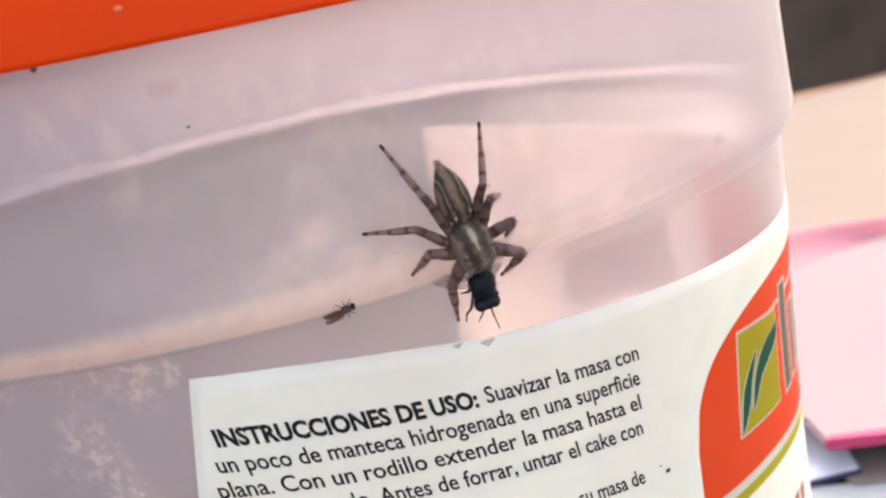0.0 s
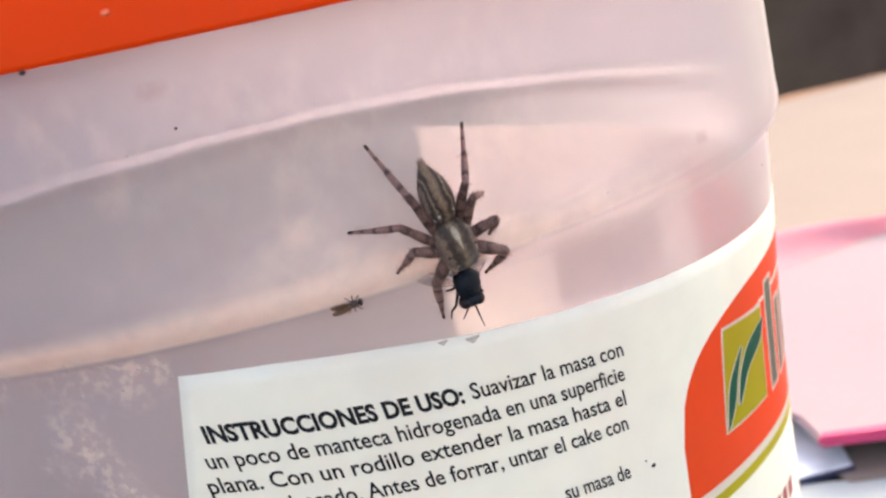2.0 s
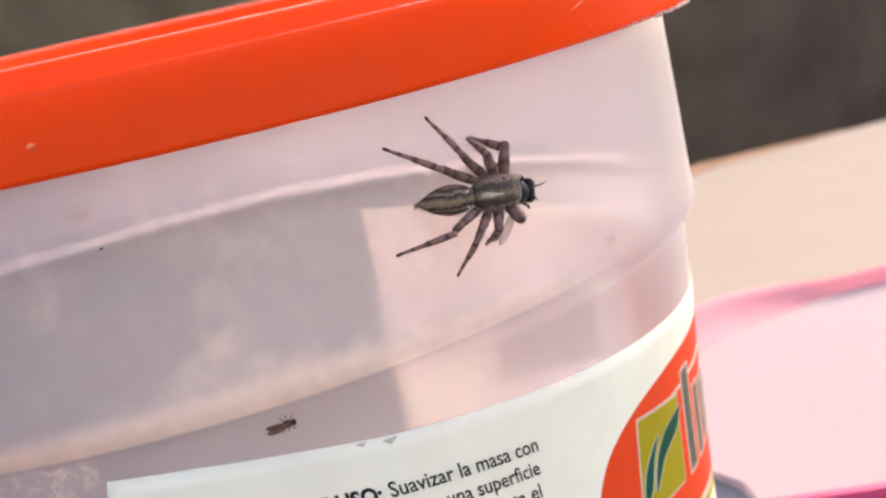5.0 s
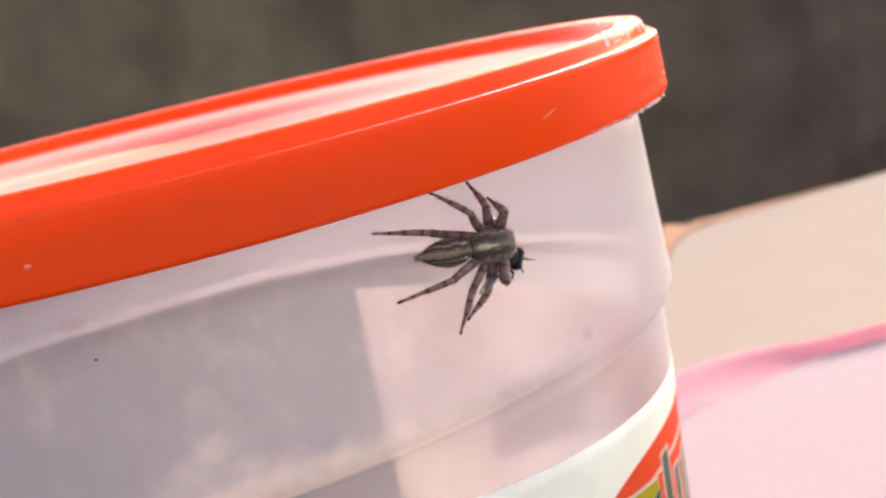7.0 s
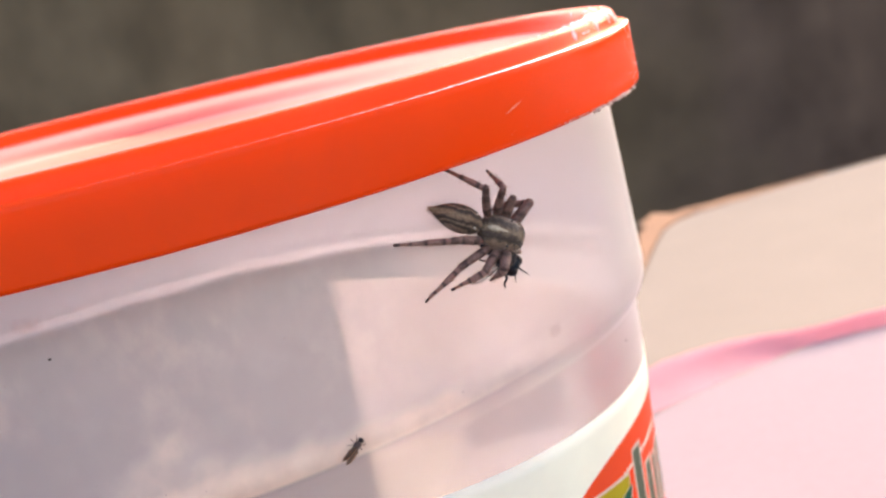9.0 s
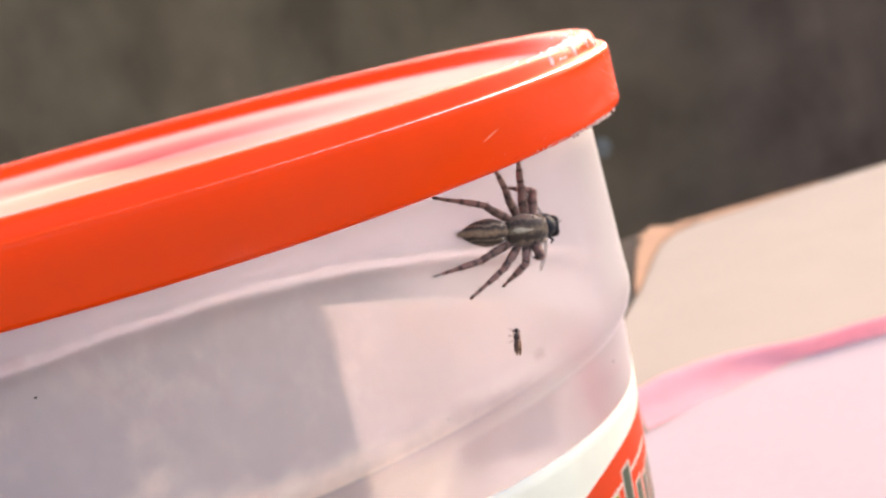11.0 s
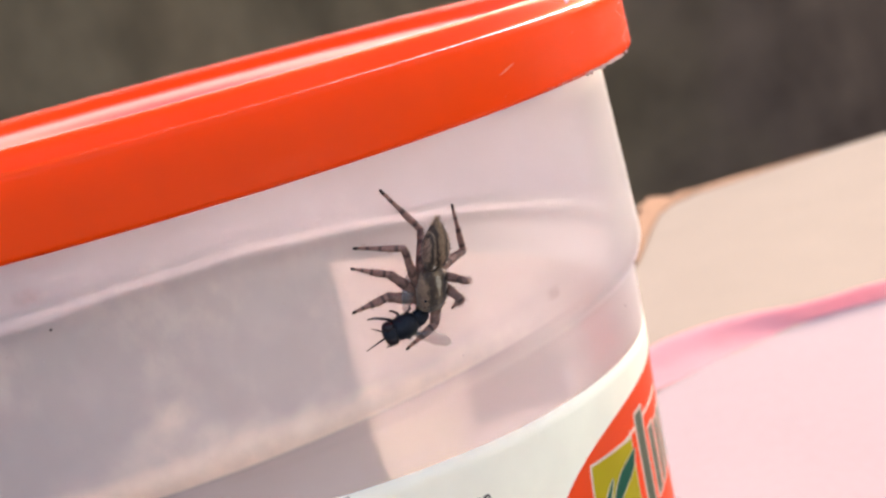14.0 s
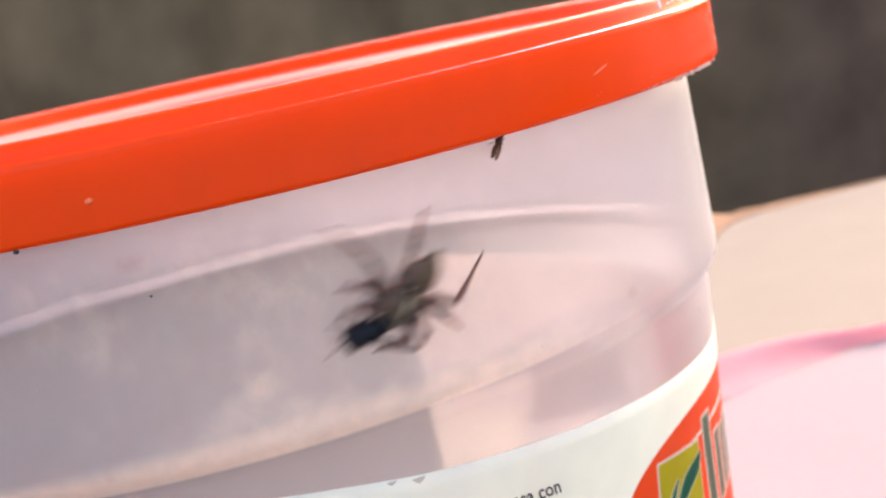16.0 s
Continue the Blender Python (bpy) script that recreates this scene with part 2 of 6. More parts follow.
tub = thing("plastic_tub", "translucent white plastic tub with a paper label, standing on the table", "tub")
_out = [(r, z) for z, r in OUTER if z > 1]
_in = [(r - 0.9, z) for z, r in reversed(OUTER) if z > 1.5]
_prof = [(0.01, 0.4), (49, 0.4), (50.5, 0), (52.2, 0.6), (52.6, 2.0)] + _out + _in + [(51.2, 3.0), (49, 1.6), (0.01, 1.4)]
_v, _f = lathe(_prof)
link_mesh("body", _v, _f, M_TUB, tub, "milky translucent polypropylene wall with a moulded step")

# label, glued round the right half, sagging towards its middle
LABEL_TOP = [(-0.203, -2.43), (-0.07, -2.95), (0.084, -3.92), (0.225, -5.0), (0.347, -5.6), (0.567, -6.6), (0.754, -7.2), (0.92, -7.6),
             (1.1, -7.9), (1.25, -7.9), (1.55, -7.0), (1.75, -6.4), (1.94, -6.2), (2.3, -5.5), (2.48, -4.7), (2.73, -3.3)]


def label_top(a):
    return float(np.interp(a, [p[0] for p in LABEL_TOP], [p[1] for p in LABEL_TOP]))


def wrapped(name, us, lower, upper, off, material, parent, label="", rows=24, thick=0.05, lean=None, fade=None):
    """A thin sheet on the tub between the heights lower(u) and upper(u), with its own thickness."""
    verts, faces, n = [], [], rows + 1
    for layer in (off, off + thick):
        for u in us:
            lo, hi = lower(u), upper(u)
            for k in range(n):
                z = lo + (hi - lo) * k / rows
                verts.append(on_tub(u + (lean(u, z) if lean else 0.0), z, layer))
    h, skin = len(us) * n, thick < 0.01
    for i in range(len(us) - 1):
        for k in range(rows):
            a, b, c, d = i * n + k, (i + 1) * n + k, (i + 1) * n + k + 1, i * n + k + 1
            faces += [(a, b, c, d)] if skin else [(h + a, h + b, h + c, h + d), (d, c, b, a)]
    broad = len(faces)
    if skin:
        verts = verts[:h]
    else:
        for i in range(len(us) - 1):
            for k, flip in ((0, 0), (rows, 1)):
                a, b = i * n + k, (i + 1) * n + k
                faces.append((a, b, h + b, h + a) if not flip else (b, a, h + a, h + b))
        for i in (0, len(us) - 1):
            for k in range(rows):
                a, b = i * n + k, i * n + k + 1
                faces.append((b, a, h + a, h + b) if i == 0 else (a, b, h + b, h + a))
    ob = link_mesh(name, verts, faces, material, parent, label)
    ob.data.polygons.foreach_set("use_smooth", [k < broad for k in range(len(faces))])
    if fade:
        # how thick the film lies: fade(share of its length, share of its height)
        at = ob.data.attributes.new("edge", "FLOAT", "POINT")
        one = [fade(i / (len(us) - 1), k / rows) for i in range(len(us)) for k in range(n)]
        at.data.foreach_set("value", one * (len(verts) // h))
    ob.data.update()
    return ob


def span(a, b, n):
    return [a + (b - a) * i / n for i in range(n + 1)]


def label_lean(u, z):
    """The label's cut edge leans to the left towards the foot of the tub."""
    return 0.0035 * max(z + 2.4, -30.0) * max(0.0, min(1.0, (0.1 - u) / 0.3))


label_sheet = wrapped("label", span(-0.203, 2.74, 150), lambda u: -66.0, label_top, 0.02, M_LABEL, tub, "off-white paper label with printed instructions", rows=40, lean=label_lean)


def text_line(words, left, right, base_left, base_right, cap, bold=False):
    """One printed line, bent round the tub: from angle left to right, with the baseline's heights at both ends."""
    cu = bpy.data.curves.new("text", "FONT")
    cu.body = words
    cu.size = 1.0
    cu.resolution_u = 3
    cu.offset = 0.042 if bold else 0.014
    tmp = new("tmp", cu)
    dg = bpy.context.evaluated_depsgraph_get()
    me = bpy.data.meshes.new_from_object(tmp.evaluated_get(dg))
    bpy.data.objects.remove(tmp)
    xs = [v.co.x for v in me.vertices]
    x0, x1 = min(xs), max(xs)
    for v in me.vertices:
        s = (v.co.x - x0) / (x1 - x0)
        z = base_left + (base_right - base_left) * s + v.co.y * cap / 0.73
        th = left + (right - left) * s - 0.0025 * (v.co.y * cap / 0.73)
        v.co = on_tub(th, z, 0.10)
    me.name = "text_line"
    me.materials.clear()
    me.materials.append(M_INK)
    ob = new("text_line", me)
    ob.parent = label_sheet
    ob["label"] = "black printed words"
    return ob


text_line("INSTRUCCIONES DE USO:", -0.19, 0.188, -8.42, -10.5, 1.55, bold=True)
text_line("Suavizar la masa con", 0.2, 0.473, -10.45, -11.88, 1.55)
text_line("un poco de manteca hidrogenada en una superficie", -0.198, 0.47, -10.7, -14.16, 1.55)
text_line("plana. Con un rodillo extender la masa hasta el", -0.206, 0.467, -12.93, -16.45, 1.55)
text_line("tama\u00f1o deseado. Antes de forrar, untar el cake con", -0.212, 0.464, -15.2, -18.8, 1.55)
text_line("su masa de", 0.325, 0.455, -22.6, -23.4, 1.55)


def superellipse_top(u):
    q = 1 - min(1, abs((u - 1.2) / 0.615)) ** 3.4
    return -27.0 + 15.3 * max(q, 0.0) ** (1 / 3.4)


def stripe_top(u):
    return -29.9 - 0.2 * max(0, u - 0.75) ** 2 * 30 - 0.8 * (u - 0.7)


def superellipse_low(u):
    q = 1 - min(1, abs((u - 1.2) / 0.615)) ** 3
    return max(-27.0 - 15.0 * max(q, 0.0) ** (1 / 3), stripe_top(u)) if u < 1.2 else max(-27 - 15 * max(q, 0) ** (1 / 3), -36)


wrapped("logo_field", span(0.586, 1.36, 60), superellipse_low, superellipse_top, 0.075, M_RED, label_sheet, "orange-red printed oval", rows=14, thick=0.004)
wrapped("logo_field", span(1.365, 1.814, 40), superellipse_low, superellipse_top, 0.08, milky("thin_red_ink", 0.4, (0.9, 0.16, 0.08), rough=0.3, gloss=0.4, through=0.8), label_sheet, "thinly printed orange-red oval", rows=14, thick=0.004)
wrapped("stripe", span(0.598, 1.3, 40), lambda u: stripe_top(u) - 0.75, lambda u: stripe_top(u) + 0.25, 0.084, M_CREAMINK, label_sheet, "cream printed stripe", rows=2, thick=0.004)
wrapped("stripe", span(0.612, 1.3, 40), lambda u: stripe_top(u) - 1.9, lambda u: stripe_top(u) - 0.75, 0.084, M_YELLOW, label_sheet, "lime green printed stripe", rows=2, thick=0.004)
def sheet_between(name, left, right, off, material, label, grow=0.0, n=18):
    """A flat printed shape between two smooth edges, each given by a few (angle, height) stations from foot to tip."""
    def at(pts, q):
        k = [i / (len(pts) - 1) for i in range(len(pts))]
        sm = [float(np.interp(q + d, k, [p[0] for p in pts])) for d in (-0.06, 0, 0.06)], [float(np.interp(q + d, k, [p[1] for p in pts])) for d in (-0.06, 0, 0.06)]
        return sum(sm[0]) / 3, sum(sm[1]) / 3
    verts, faces, w = [], [], 12
    for i in range(n + 1):
        a, b = at(left, i / n), at(right, i / n)
        a, b = (a[0] - grow, a[1] + grow * 12), (b[0] + grow, b[1] - grow * 12)
        verts += [on_tub(a[0] + (b[0] - a[0]) * k / w, a[1] + (b[1] - a[1]) * k / w, off) for k in range(w + 1)]
    faces = [(i * (w + 1) + k, i * (w + 1) + k + 1, (i + 1) * (w + 1) + k + 1, (i + 1) * (w + 1) + k) for i in range(n) for k in range(w)]
    return link_mesh(name, verts, faces, material, label_sheet, label)


sheet_between("square", [(0.713, -25.75), (0.732, -14.6)], [(0.911, -26.25), (0.920, -15.7)], 0.084, M_CREAMINK, "cream printed outline")
sheet_between("square", [(0.718, -25.55), (0.738, -14.95)], [(0.909, -26.05), (0.916, -16.1)], 0.090, M_YELLOW, "lime printed square")
BLADES = [([(0.722, -25.3), (0.737, -21.6), (0.754, -20.2), (0.779, -19.0), (0.807, -18.0)], [(0.725, -25.4), (0.746, -24.1), (0.764, -22.8), (0.778, -20.5), (0.807, -18.1)]),
          ([(0.772, -24.0), (0.782, -21.6), (0.796, -20.3), (0.818, -19.1), (0.846, -18.2), (0.928, -17.5)], [(0.775, -24.0), (0.800, -22.5), (0.820, -21.2), (0.848, -20.5), (0.905, -19.5), (0.928, -17.5)])]
for lft, rgt in BLADES:
    sheet_between("leaf", lft, rgt, 0.096, M_CREAMINK, "cream outline of a printed leaf", grow=0.004)
    sheet_between("leaf", lft, rgt, 0.102, M_GREEN, "dark green printed leaf")

M_BERRY = milky("dark_red_ink", 0.9, (0.42, 0.05, 0.05), rough=0.3, gloss=0.4)
M_NAME = milky("grey_green_ink", 0.97, (0.10, 0.15, 0.09), rough=0.3, gloss=0.4)
# plain strokes where the trade name is printed
for u0, u1, lo, hi in ((0.955, 1.0, -26.0, -14.6), (1.035, 1.075, -26.0, -18.0), (1.10, 1.135, -26.0, -18.6), (1.155, 1.19, -26.0, -18.4),
                       (1.21, 1.25, -26.0, -18.6), (1.27, 1.31, -26.0, -18.6)):
    wrapped("stroke", span(u0 - 0.008, u1 + 0.008, 4), lambda u: lo - 0.4, lambda u: hi + 0.4, 0.084, M_CREAMINK, label_sheet, "cream outline stroke", rows=4, thick=0.004)
    wrapped("stroke", span(u0, u1, 4), lambda u: lo, lambda u: hi, 0.092, M_NAME, label_sheet, "grey-green stroke", rows=4, thick=0.004)
# red strokes of the product's kind, low on the label
for u0, u1, lo, hi in ((0.90, 0.925, -40.0, -37.6), (0.94, 0.975, -40.0, -37.9), (0.99, 1.03, -40.2, -38.2)):
    wrapped("stroke", span(u0, u1, 3), lambda u: lo, lambda u: hi, 0.078, M_BERRY, label_sheet, "dark red stroke", rows=3, thick=0.004)
# printed pictures on the far side, under a pale pink wash
wrapped("picture", span(1.60, 2.735, 120), lambda u: -60.0 if u < 2.43 else -31.5 - 5.0 * (u - 2.43), lambda u: label_top(u) - 0.15, 0.11, milky("pink_wash_ink", 0.9, (0.80, 0.70, 1.0), rough=0.4, gloss=0.3, through=0.95), label_sheet, "pale pink printed ground", rows=20, thick=0.003)
wrapped("picture", span(1.975, 2.375, 20), lambda u: -28.5 - (u - 1.975) * 15, lambda u: -17.3 - (u - 1.975) * 17, 0.16, M_PALEINK, label_sheet, "pale printed picture", rows=6)

wrapped("picture", span(1.42, 1.87, 30), lambda u: -27.0, lambda u: label_top(u) - 0.4, 0.16, milky("faded_red_ink", 0.97, (0.95, 0.20, 0.16), rough=0.4, gloss=0.2, through=0.8, edge=True), label_sheet, "soft red printed picture", rows=16, thick=0.003,
        fade=lambda i, k: min(1, i * 5) * min(1, (1 - i) * 4) * min(1, k * 3) * min(1, (1 - k) * 3) * (0.55 + 0.45 * abs(math.sin(5 * (i - 0.4 - 0.3 * k)))))

wrapped("picture", span(2.431, 2.735, 30), lambda u: -60.0, lambda u: -31.5 - 5.0 * (u - 2.43), 0.11, milky("faint_wash_ink", 0.9, (0.90, 0.80, 1.0), rough=0.4, gloss=0.3, through=0.95), label_sheet, "white printed shape", rows=12, thick=0.003)
wrapped("picture", span(2.47, 2.59, 12), lambda u: -34.6 - 31 * (u - 2.47), lambda u: -34.2 - 31 * (u - 2.47), 0.16, M_PALEINK, label_sheet, "thin grey printed line", rows=2, thick=0.003)

# ---- the lid ----
lid = thing("tub_lid", "bright orange plastic snap-on lid with a raised rim, closing the tub", "lid")
LID = [(60.9, 101.3), (61.12, 101.45), (61.2, 101.8), (61.2, 107.25), (61.17, 107.6), (61.05, 107.85), (60.85, 107.97), (60.6, 107.95), (60.35, 107.8), (60.15, 107.82), (60.0, 108.1), (59.9, 108.7), (59.78, 109.15), (59.55, 109.45),
       (59.2, 109.6), (58.6, 109.62), (57.4, 109.5), (56.8, 109.2), (56.4, 108.5), (56.0, 107.75), (55.6, 107.5), (55.4, 106.4), (56.6, 107.3), (58.2, 107.6), (60.1, 107.0), (60.1, 101.3)]
_v, _f = lathe(LID, 256)
link_mesh("lid_shell", _v, _f, M_LID, lid, "glossy orange lid with a turned-down skirt")
_v, _f = lathe([(55.58, 107.49), (55.3, 107.40), (54.6, 107.35), (40, 107.32), (0.01, 107.3), (0.01, 106.3), (40, 106.3), (55.38, 106.42)], 256)
link_mesh("lid_panel", _v, _f, milky("dusty_orange_polypropylene", 0.995, (0.84, 0.20, 0.155), rough=0.42, gloss=0.10, through=0.2), lid, "dull, dusty sunken panel of the lid")
# the lid sits a little higher at the far side
lid.matrix_basis = Matrix.Translation((0, -0.061, 0)) @ Matrix.Rotation(radians(1.0), 4, "X") @ Matrix.Translation((0, 0.061, 0))

# ---- marks on the tub and lid ----
M_SPECK = mat("black_dirt", (0.02, 0.017, 0.015), rough=0.7, var=0.3, scale=3000)
M_SCRATCH = mat("scuffed_orange", (0.88, 0.16, 0.06), rough=0.6, var=0.2, scale=3000)
M_FLASH = milky("clear_flash", 0.7, (0.9, 0.80, 0.76), rough=0.4, gloss=0.3)


def step_line(u):
    """The height of the film along the step; it climbs a little to the right."""
    return float(np.interp(u, [-1.25, -0.5, -0.3, -0.1, 0.1, 0.3, 0.45, 0.65, 1.2], [-0.7, -0.45, 0.05, 0.75, 1.0, 1.4, 1.9, 2.2, 2.4]))


wrapped("residue_line", span(-1.25, 1.2, 90), lambda u: step_line(u) - 0.62 + 0.06 * math.sin(17 * u), lambda u: step_line(u) - 0.16 + 0.05 * math.sin(13 * u), 0.10, milky("dark_residue", 0.24, (0.22, 0.14, 0.12), rough=0.8, gloss=0.1, edge=True), tub, "thin dark line of residue", rows=4, thick=0.004,
        fade=lambda i, k: max(0.0, 1 - 1.6 * i) * math.sin(math.pi * k) * (0.7 + 0.3 * math.sin(37 * i)))


def cloud(x, y, seed):
    """Soft patches between 0 and 1."""
    v = noise.fractal(Vector((x, y, seed * 7.3)), 1.0, 2.0, 4)
    return max(0.0, min(1.0, 0.5 + 0.42 * v))


# a stiffer, whiter collar above the step at the far side
_ring = [(56.6, 81.2), (56.75, 82.0), (56.75, 104.0), (56.55, 104.0), (56.55, 82.0)]
_v, _f = lathe(_ring)
_f = [f for f in _f if 1.15 < ((f[0] // len(_ring)) / 192 * 2 * math.pi) < 5.1]
link_mesh("collar", _v, _f, milky("whiter_polypropylene", 0.20, (0.74, 0.73, 0.82), rough=0.25, gloss=0.2), tub, "stiffer whitish collar of the wall")
# the far wall's grazing haze, painted as an added film between ledge and label
wrapped("pale_smear", span(1.4, 2.6, 60), lambda u: label_top(u) - 0.4, lambda u: 4.0, 0.04, milky("painted_wall_haze", 0.6, (0.95, 0.90, 0.92), rough=0.6, gloss=0.0, through=0.7, edge=True), tub, "painted haze of the far wall at grazing angles", rows=16, thick=0.003,
        fade=lambda i, k: min(1, i * 4) * max(0.0, 1 - i) ** 0.8 * min(1, (1 - k) * 4) * (0.6 + 0.4 * cloud(i * 9, k * 3, 51)))
# the plastic is thicker where the wall steps out
_ring = [(56.3, 79.1), (56.95, 79.5), (57.05, 80.3), (56.7, 80.7), (56.3, 80.2), (56.2, 79.6)]
_v, _f = lathe(_ring)
_lift = lambda a: 0.25 * math.sin(5 * a) + 0.12 * math.sin(17 * a + 1)
_slim = lambda a: max(0.05, min(1.0, (a - 1.75) / 0.9))
_v = [(x, y, ((z / MM - 79.9) * _slim(math.atan2(x, -y) % (2 * math.pi)) + 80.15 + _lift(math.atan2(x, -y) % (2 * math.pi))) * MM) for x, y, z in _v]
_f = [f for f in _f if 1.75 < ((f[0] // len(_ring)) / 192 * 2 * math.pi) < 5.1]
link_mesh("ledge", _v, _f, milky("thick_polypropylene", 0.33, (0.95, 0.93, 0.97), rough=0.35, gloss=0.5, through=0.6), tub, "thicker whitish moulded ledge inside the wall")


def speck(theta, z, off, size, parent, material):
    bm = bmesh.new()
    p = Vector(((off) * math.sin(theta), -off * math.cos(theta), z)) * MM
    bmesh.ops.create_icosphere(bm, subdivisions=1, radius=size * MM, matrix=Matrix.Translation(p) @ Matrix.Rotation(theta, 4, "Z") @ Matrix.Diagonal((1.3, 0.35, 0.9, 1)))
    return part("speck", bm, material, parent, "tiny dark speck" if material is M_SPECK else "pale dust speck" if parent is tub else "pale scuff")


rs = random.Random(4)
speck(-0.112, STEP + 16.8, 57.85, 0.13, tub, M_SPECK)
speck(-0.36, STEP + 2.6, 57.9, 0.1, tub, M_SPECK)
speck(1.02, STEP - 3.0, 56.2, 0.12, tub, M_SPECK)
speck(-0.253, 101.2, 61.2, 0.24, lid, M_SPECK)
speck(-0.10, -7.2 + STEP + 2.6, 56.0, 0.12, tub, M_SPECK)
speck(0.505, STEP - 23.4, 54.95, 0.22, tub, M_SPECK)
speck(0.49, STEP - 22.6, 54.95, 0.1, tub, M_SPECK)
speck(-0.142, STEP + 26.0, 61.25, 0.3, lid, M_SCRATCH)
_v, _f = [], []
for k in range(13):
    a, z, w = 0.616 + 0.0034 * k, STEP + 26.2 + 0.06 * k, 0.10 * math.sin(math.pi * (k + 0.5) / 13)
    _v += [(61.22 * MM * math.sin(a), -61.22 * MM * math.cos(a), (z - w) * MM), (61.22 * MM * math.sin(a), -61.22 * MM * math.cos(a), (z + w) * MM)]
    if k:
        _f.append((2 * k - 2, 2 * k, 2 * k + 1, 2 * k - 1))
link_mesh("scratch", _v, _f, M_SCRATCH, lid, "pale scratch on the skirt")
for k in range(16):
    speck(rs.uniform(0.55, 1.0), rs.uniform(102, 107), 61.2, rs.uniform(0.03, 0.09), lid, M_SCRATCH)


M_BROWNSTAIN = milky("brown_stain", 0.15, (0.45, 0.28, 0.22), rough=0.7, gloss=0.1)
wrapped("stain", span(0.164, 0.180, 6), lambda u: -5.15 + abs(u - 0.172) * 40, lambda u: -4.75, 0.075, M_BROWNSTAIN, tub, "small brown stain at the label's edge", rows=2, thick=0.02)
wrapped("stain", span(0.206, 0.228, 6), lambda u: -5.75 + abs(u - 0.217) * 40, lambda u: -5.15, 0.075, M_BROWNSTAIN, tub, "small brown stain at the label's edge", rows=2, thick=0.02)
wrapped("stain", span(-0.155, -0.105, 24), lambda u: 18.9, lambda u: 20.7, 0.02, milky("orange_smear", 0.23, (1.0, 0.42, 0.30), rough=0.6, gloss=0.0, edge=True), tub, "faint orange smear", rows=16, thick=0.003,
        fade=lambda i, k: (math.sin(math.pi * i) * math.sin(math.pi * k)) * min(1.0, 0.15 + cloud(i * 5, k * 4, 9)))
wrapped("stain", span(0.672, 0.716, 14), lambda u: 3.7, lambda u: 5.2, 0.02, milky("tan_stain", 0.22, (0.95, 0.60, 0.36), rough=0.7, gloss=0.0, through=0.7, edge=True), tub, "soft tan spot above the step", rows=12, thick=0.003,
        fade=lambda i, k: (math.sin(math.pi * i) * math.sin(math.pi * k)) * (0.4 + 0.6 * cloud(i * 4, k * 4, 15)))
# pale dust on the wall
M_DUST = milky("pale_dust", 0.34, (0.85, 0.78, 0.76), rough=0.6, gloss=0.1)
for k in range(48):
    near = k % 3 == 0
    th = rs.uniform(-0.36, -0.21) if near else rs.uniform(-0.75, -0.15) if k % 3 == 1 else rs.uniform(-0.5, 0.6)
    z = rs.uniform(-3.4, -1.0) if near else rs.uniform(-22, 6) if k % 3 == 1 and th < -0.24 else rs.uniform(1.5, 16)
    speck(th, z + STEP, radius(z + STEP) + 0.01, rs.uniform(0.03, 0.12) * (1.3 if near else 0.8), tub, M_DUST)


def ragged(th0, th1, r, z, depth, material, parent, label, seed, out=0.0):
    """A torn, uneven fringe left by the mould along an edge."""
    rnd, verts, faces, n = random.Random(seed), [], [], 60
    for i in range(n + 1):
        a = th0 + (th1 - th0) * i / n
        d = depth * (0.15 + rnd.random() ** 2)
        for rr, zz in ((r, z + 0.1), (r + out, z - d), (r - 0.25, z - d), (r - 0.25, z + 0.1)):
            verts.append((rr * MM * math.sin(a), -rr * MM * math.cos(a), zz * MM))
    for i in range(n):
        for k in range(4):
            q = (k + 1) % 4
            faces.append((4 * i + k, 4 * i + 4 + k, 4 * i + 4 + q, 4 * i + q))
    return link_mesh("moulding_fringe", verts, faces, material, parent, label)


ragged(0.72, 1.02, 61.1, 101.7, 0.35, M_FLASH, lid, "ragged clear fringe under the skirt", 3, 0.05)
ragged(0.86, 1.06, 61.0, 101.6, 0.5, M_FLASH, lid, "ragged clear fringe under the skirt", 8, 0.1)

# scuffed plastic along the lid's rim, its glare and highlight painted white
M_BEADSHINE = milky("white_bead_highlight", 0.9, (1.0, 0.86, 0.80), rough=0.35, gloss=0.9, through=0.4)
M_BURR = milky("glare_white_shavings", 0.8, (1.0, 0.90, 0.86), rough=0.35, gloss=0.5, through=0.85)
_r = random.Random(21)


def burr(r, a, z, size, long):
    bm = bmesh.new()
    bmesh.ops.create_icosphere(bm, subdivisions=1, radius=size * MM, matrix=Matrix.Translation(Vector((r * math.sin(a), -r * math.cos(a), z)) * MM) @ Matrix.Rotation(a, 4, "Z") @ Matrix.Rotation(_r.uniform(-0.5, 0.5), 4, "Y") @ Matrix.Diagonal((long, 1.0, 0.6, 1)))
    part("burr", bm, M_BURR, lid, "burr on the rim, coloured glare white")


# white burrs crowd the crest's end, where they thicken the painted glare
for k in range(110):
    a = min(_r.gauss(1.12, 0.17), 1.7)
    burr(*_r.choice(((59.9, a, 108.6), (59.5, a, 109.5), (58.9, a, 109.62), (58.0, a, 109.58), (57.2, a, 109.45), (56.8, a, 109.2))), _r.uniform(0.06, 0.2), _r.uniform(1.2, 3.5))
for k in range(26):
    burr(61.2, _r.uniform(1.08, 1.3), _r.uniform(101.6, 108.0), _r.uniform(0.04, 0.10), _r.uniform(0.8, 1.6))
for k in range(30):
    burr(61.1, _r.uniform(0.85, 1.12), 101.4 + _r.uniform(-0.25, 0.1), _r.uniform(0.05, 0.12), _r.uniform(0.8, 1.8))


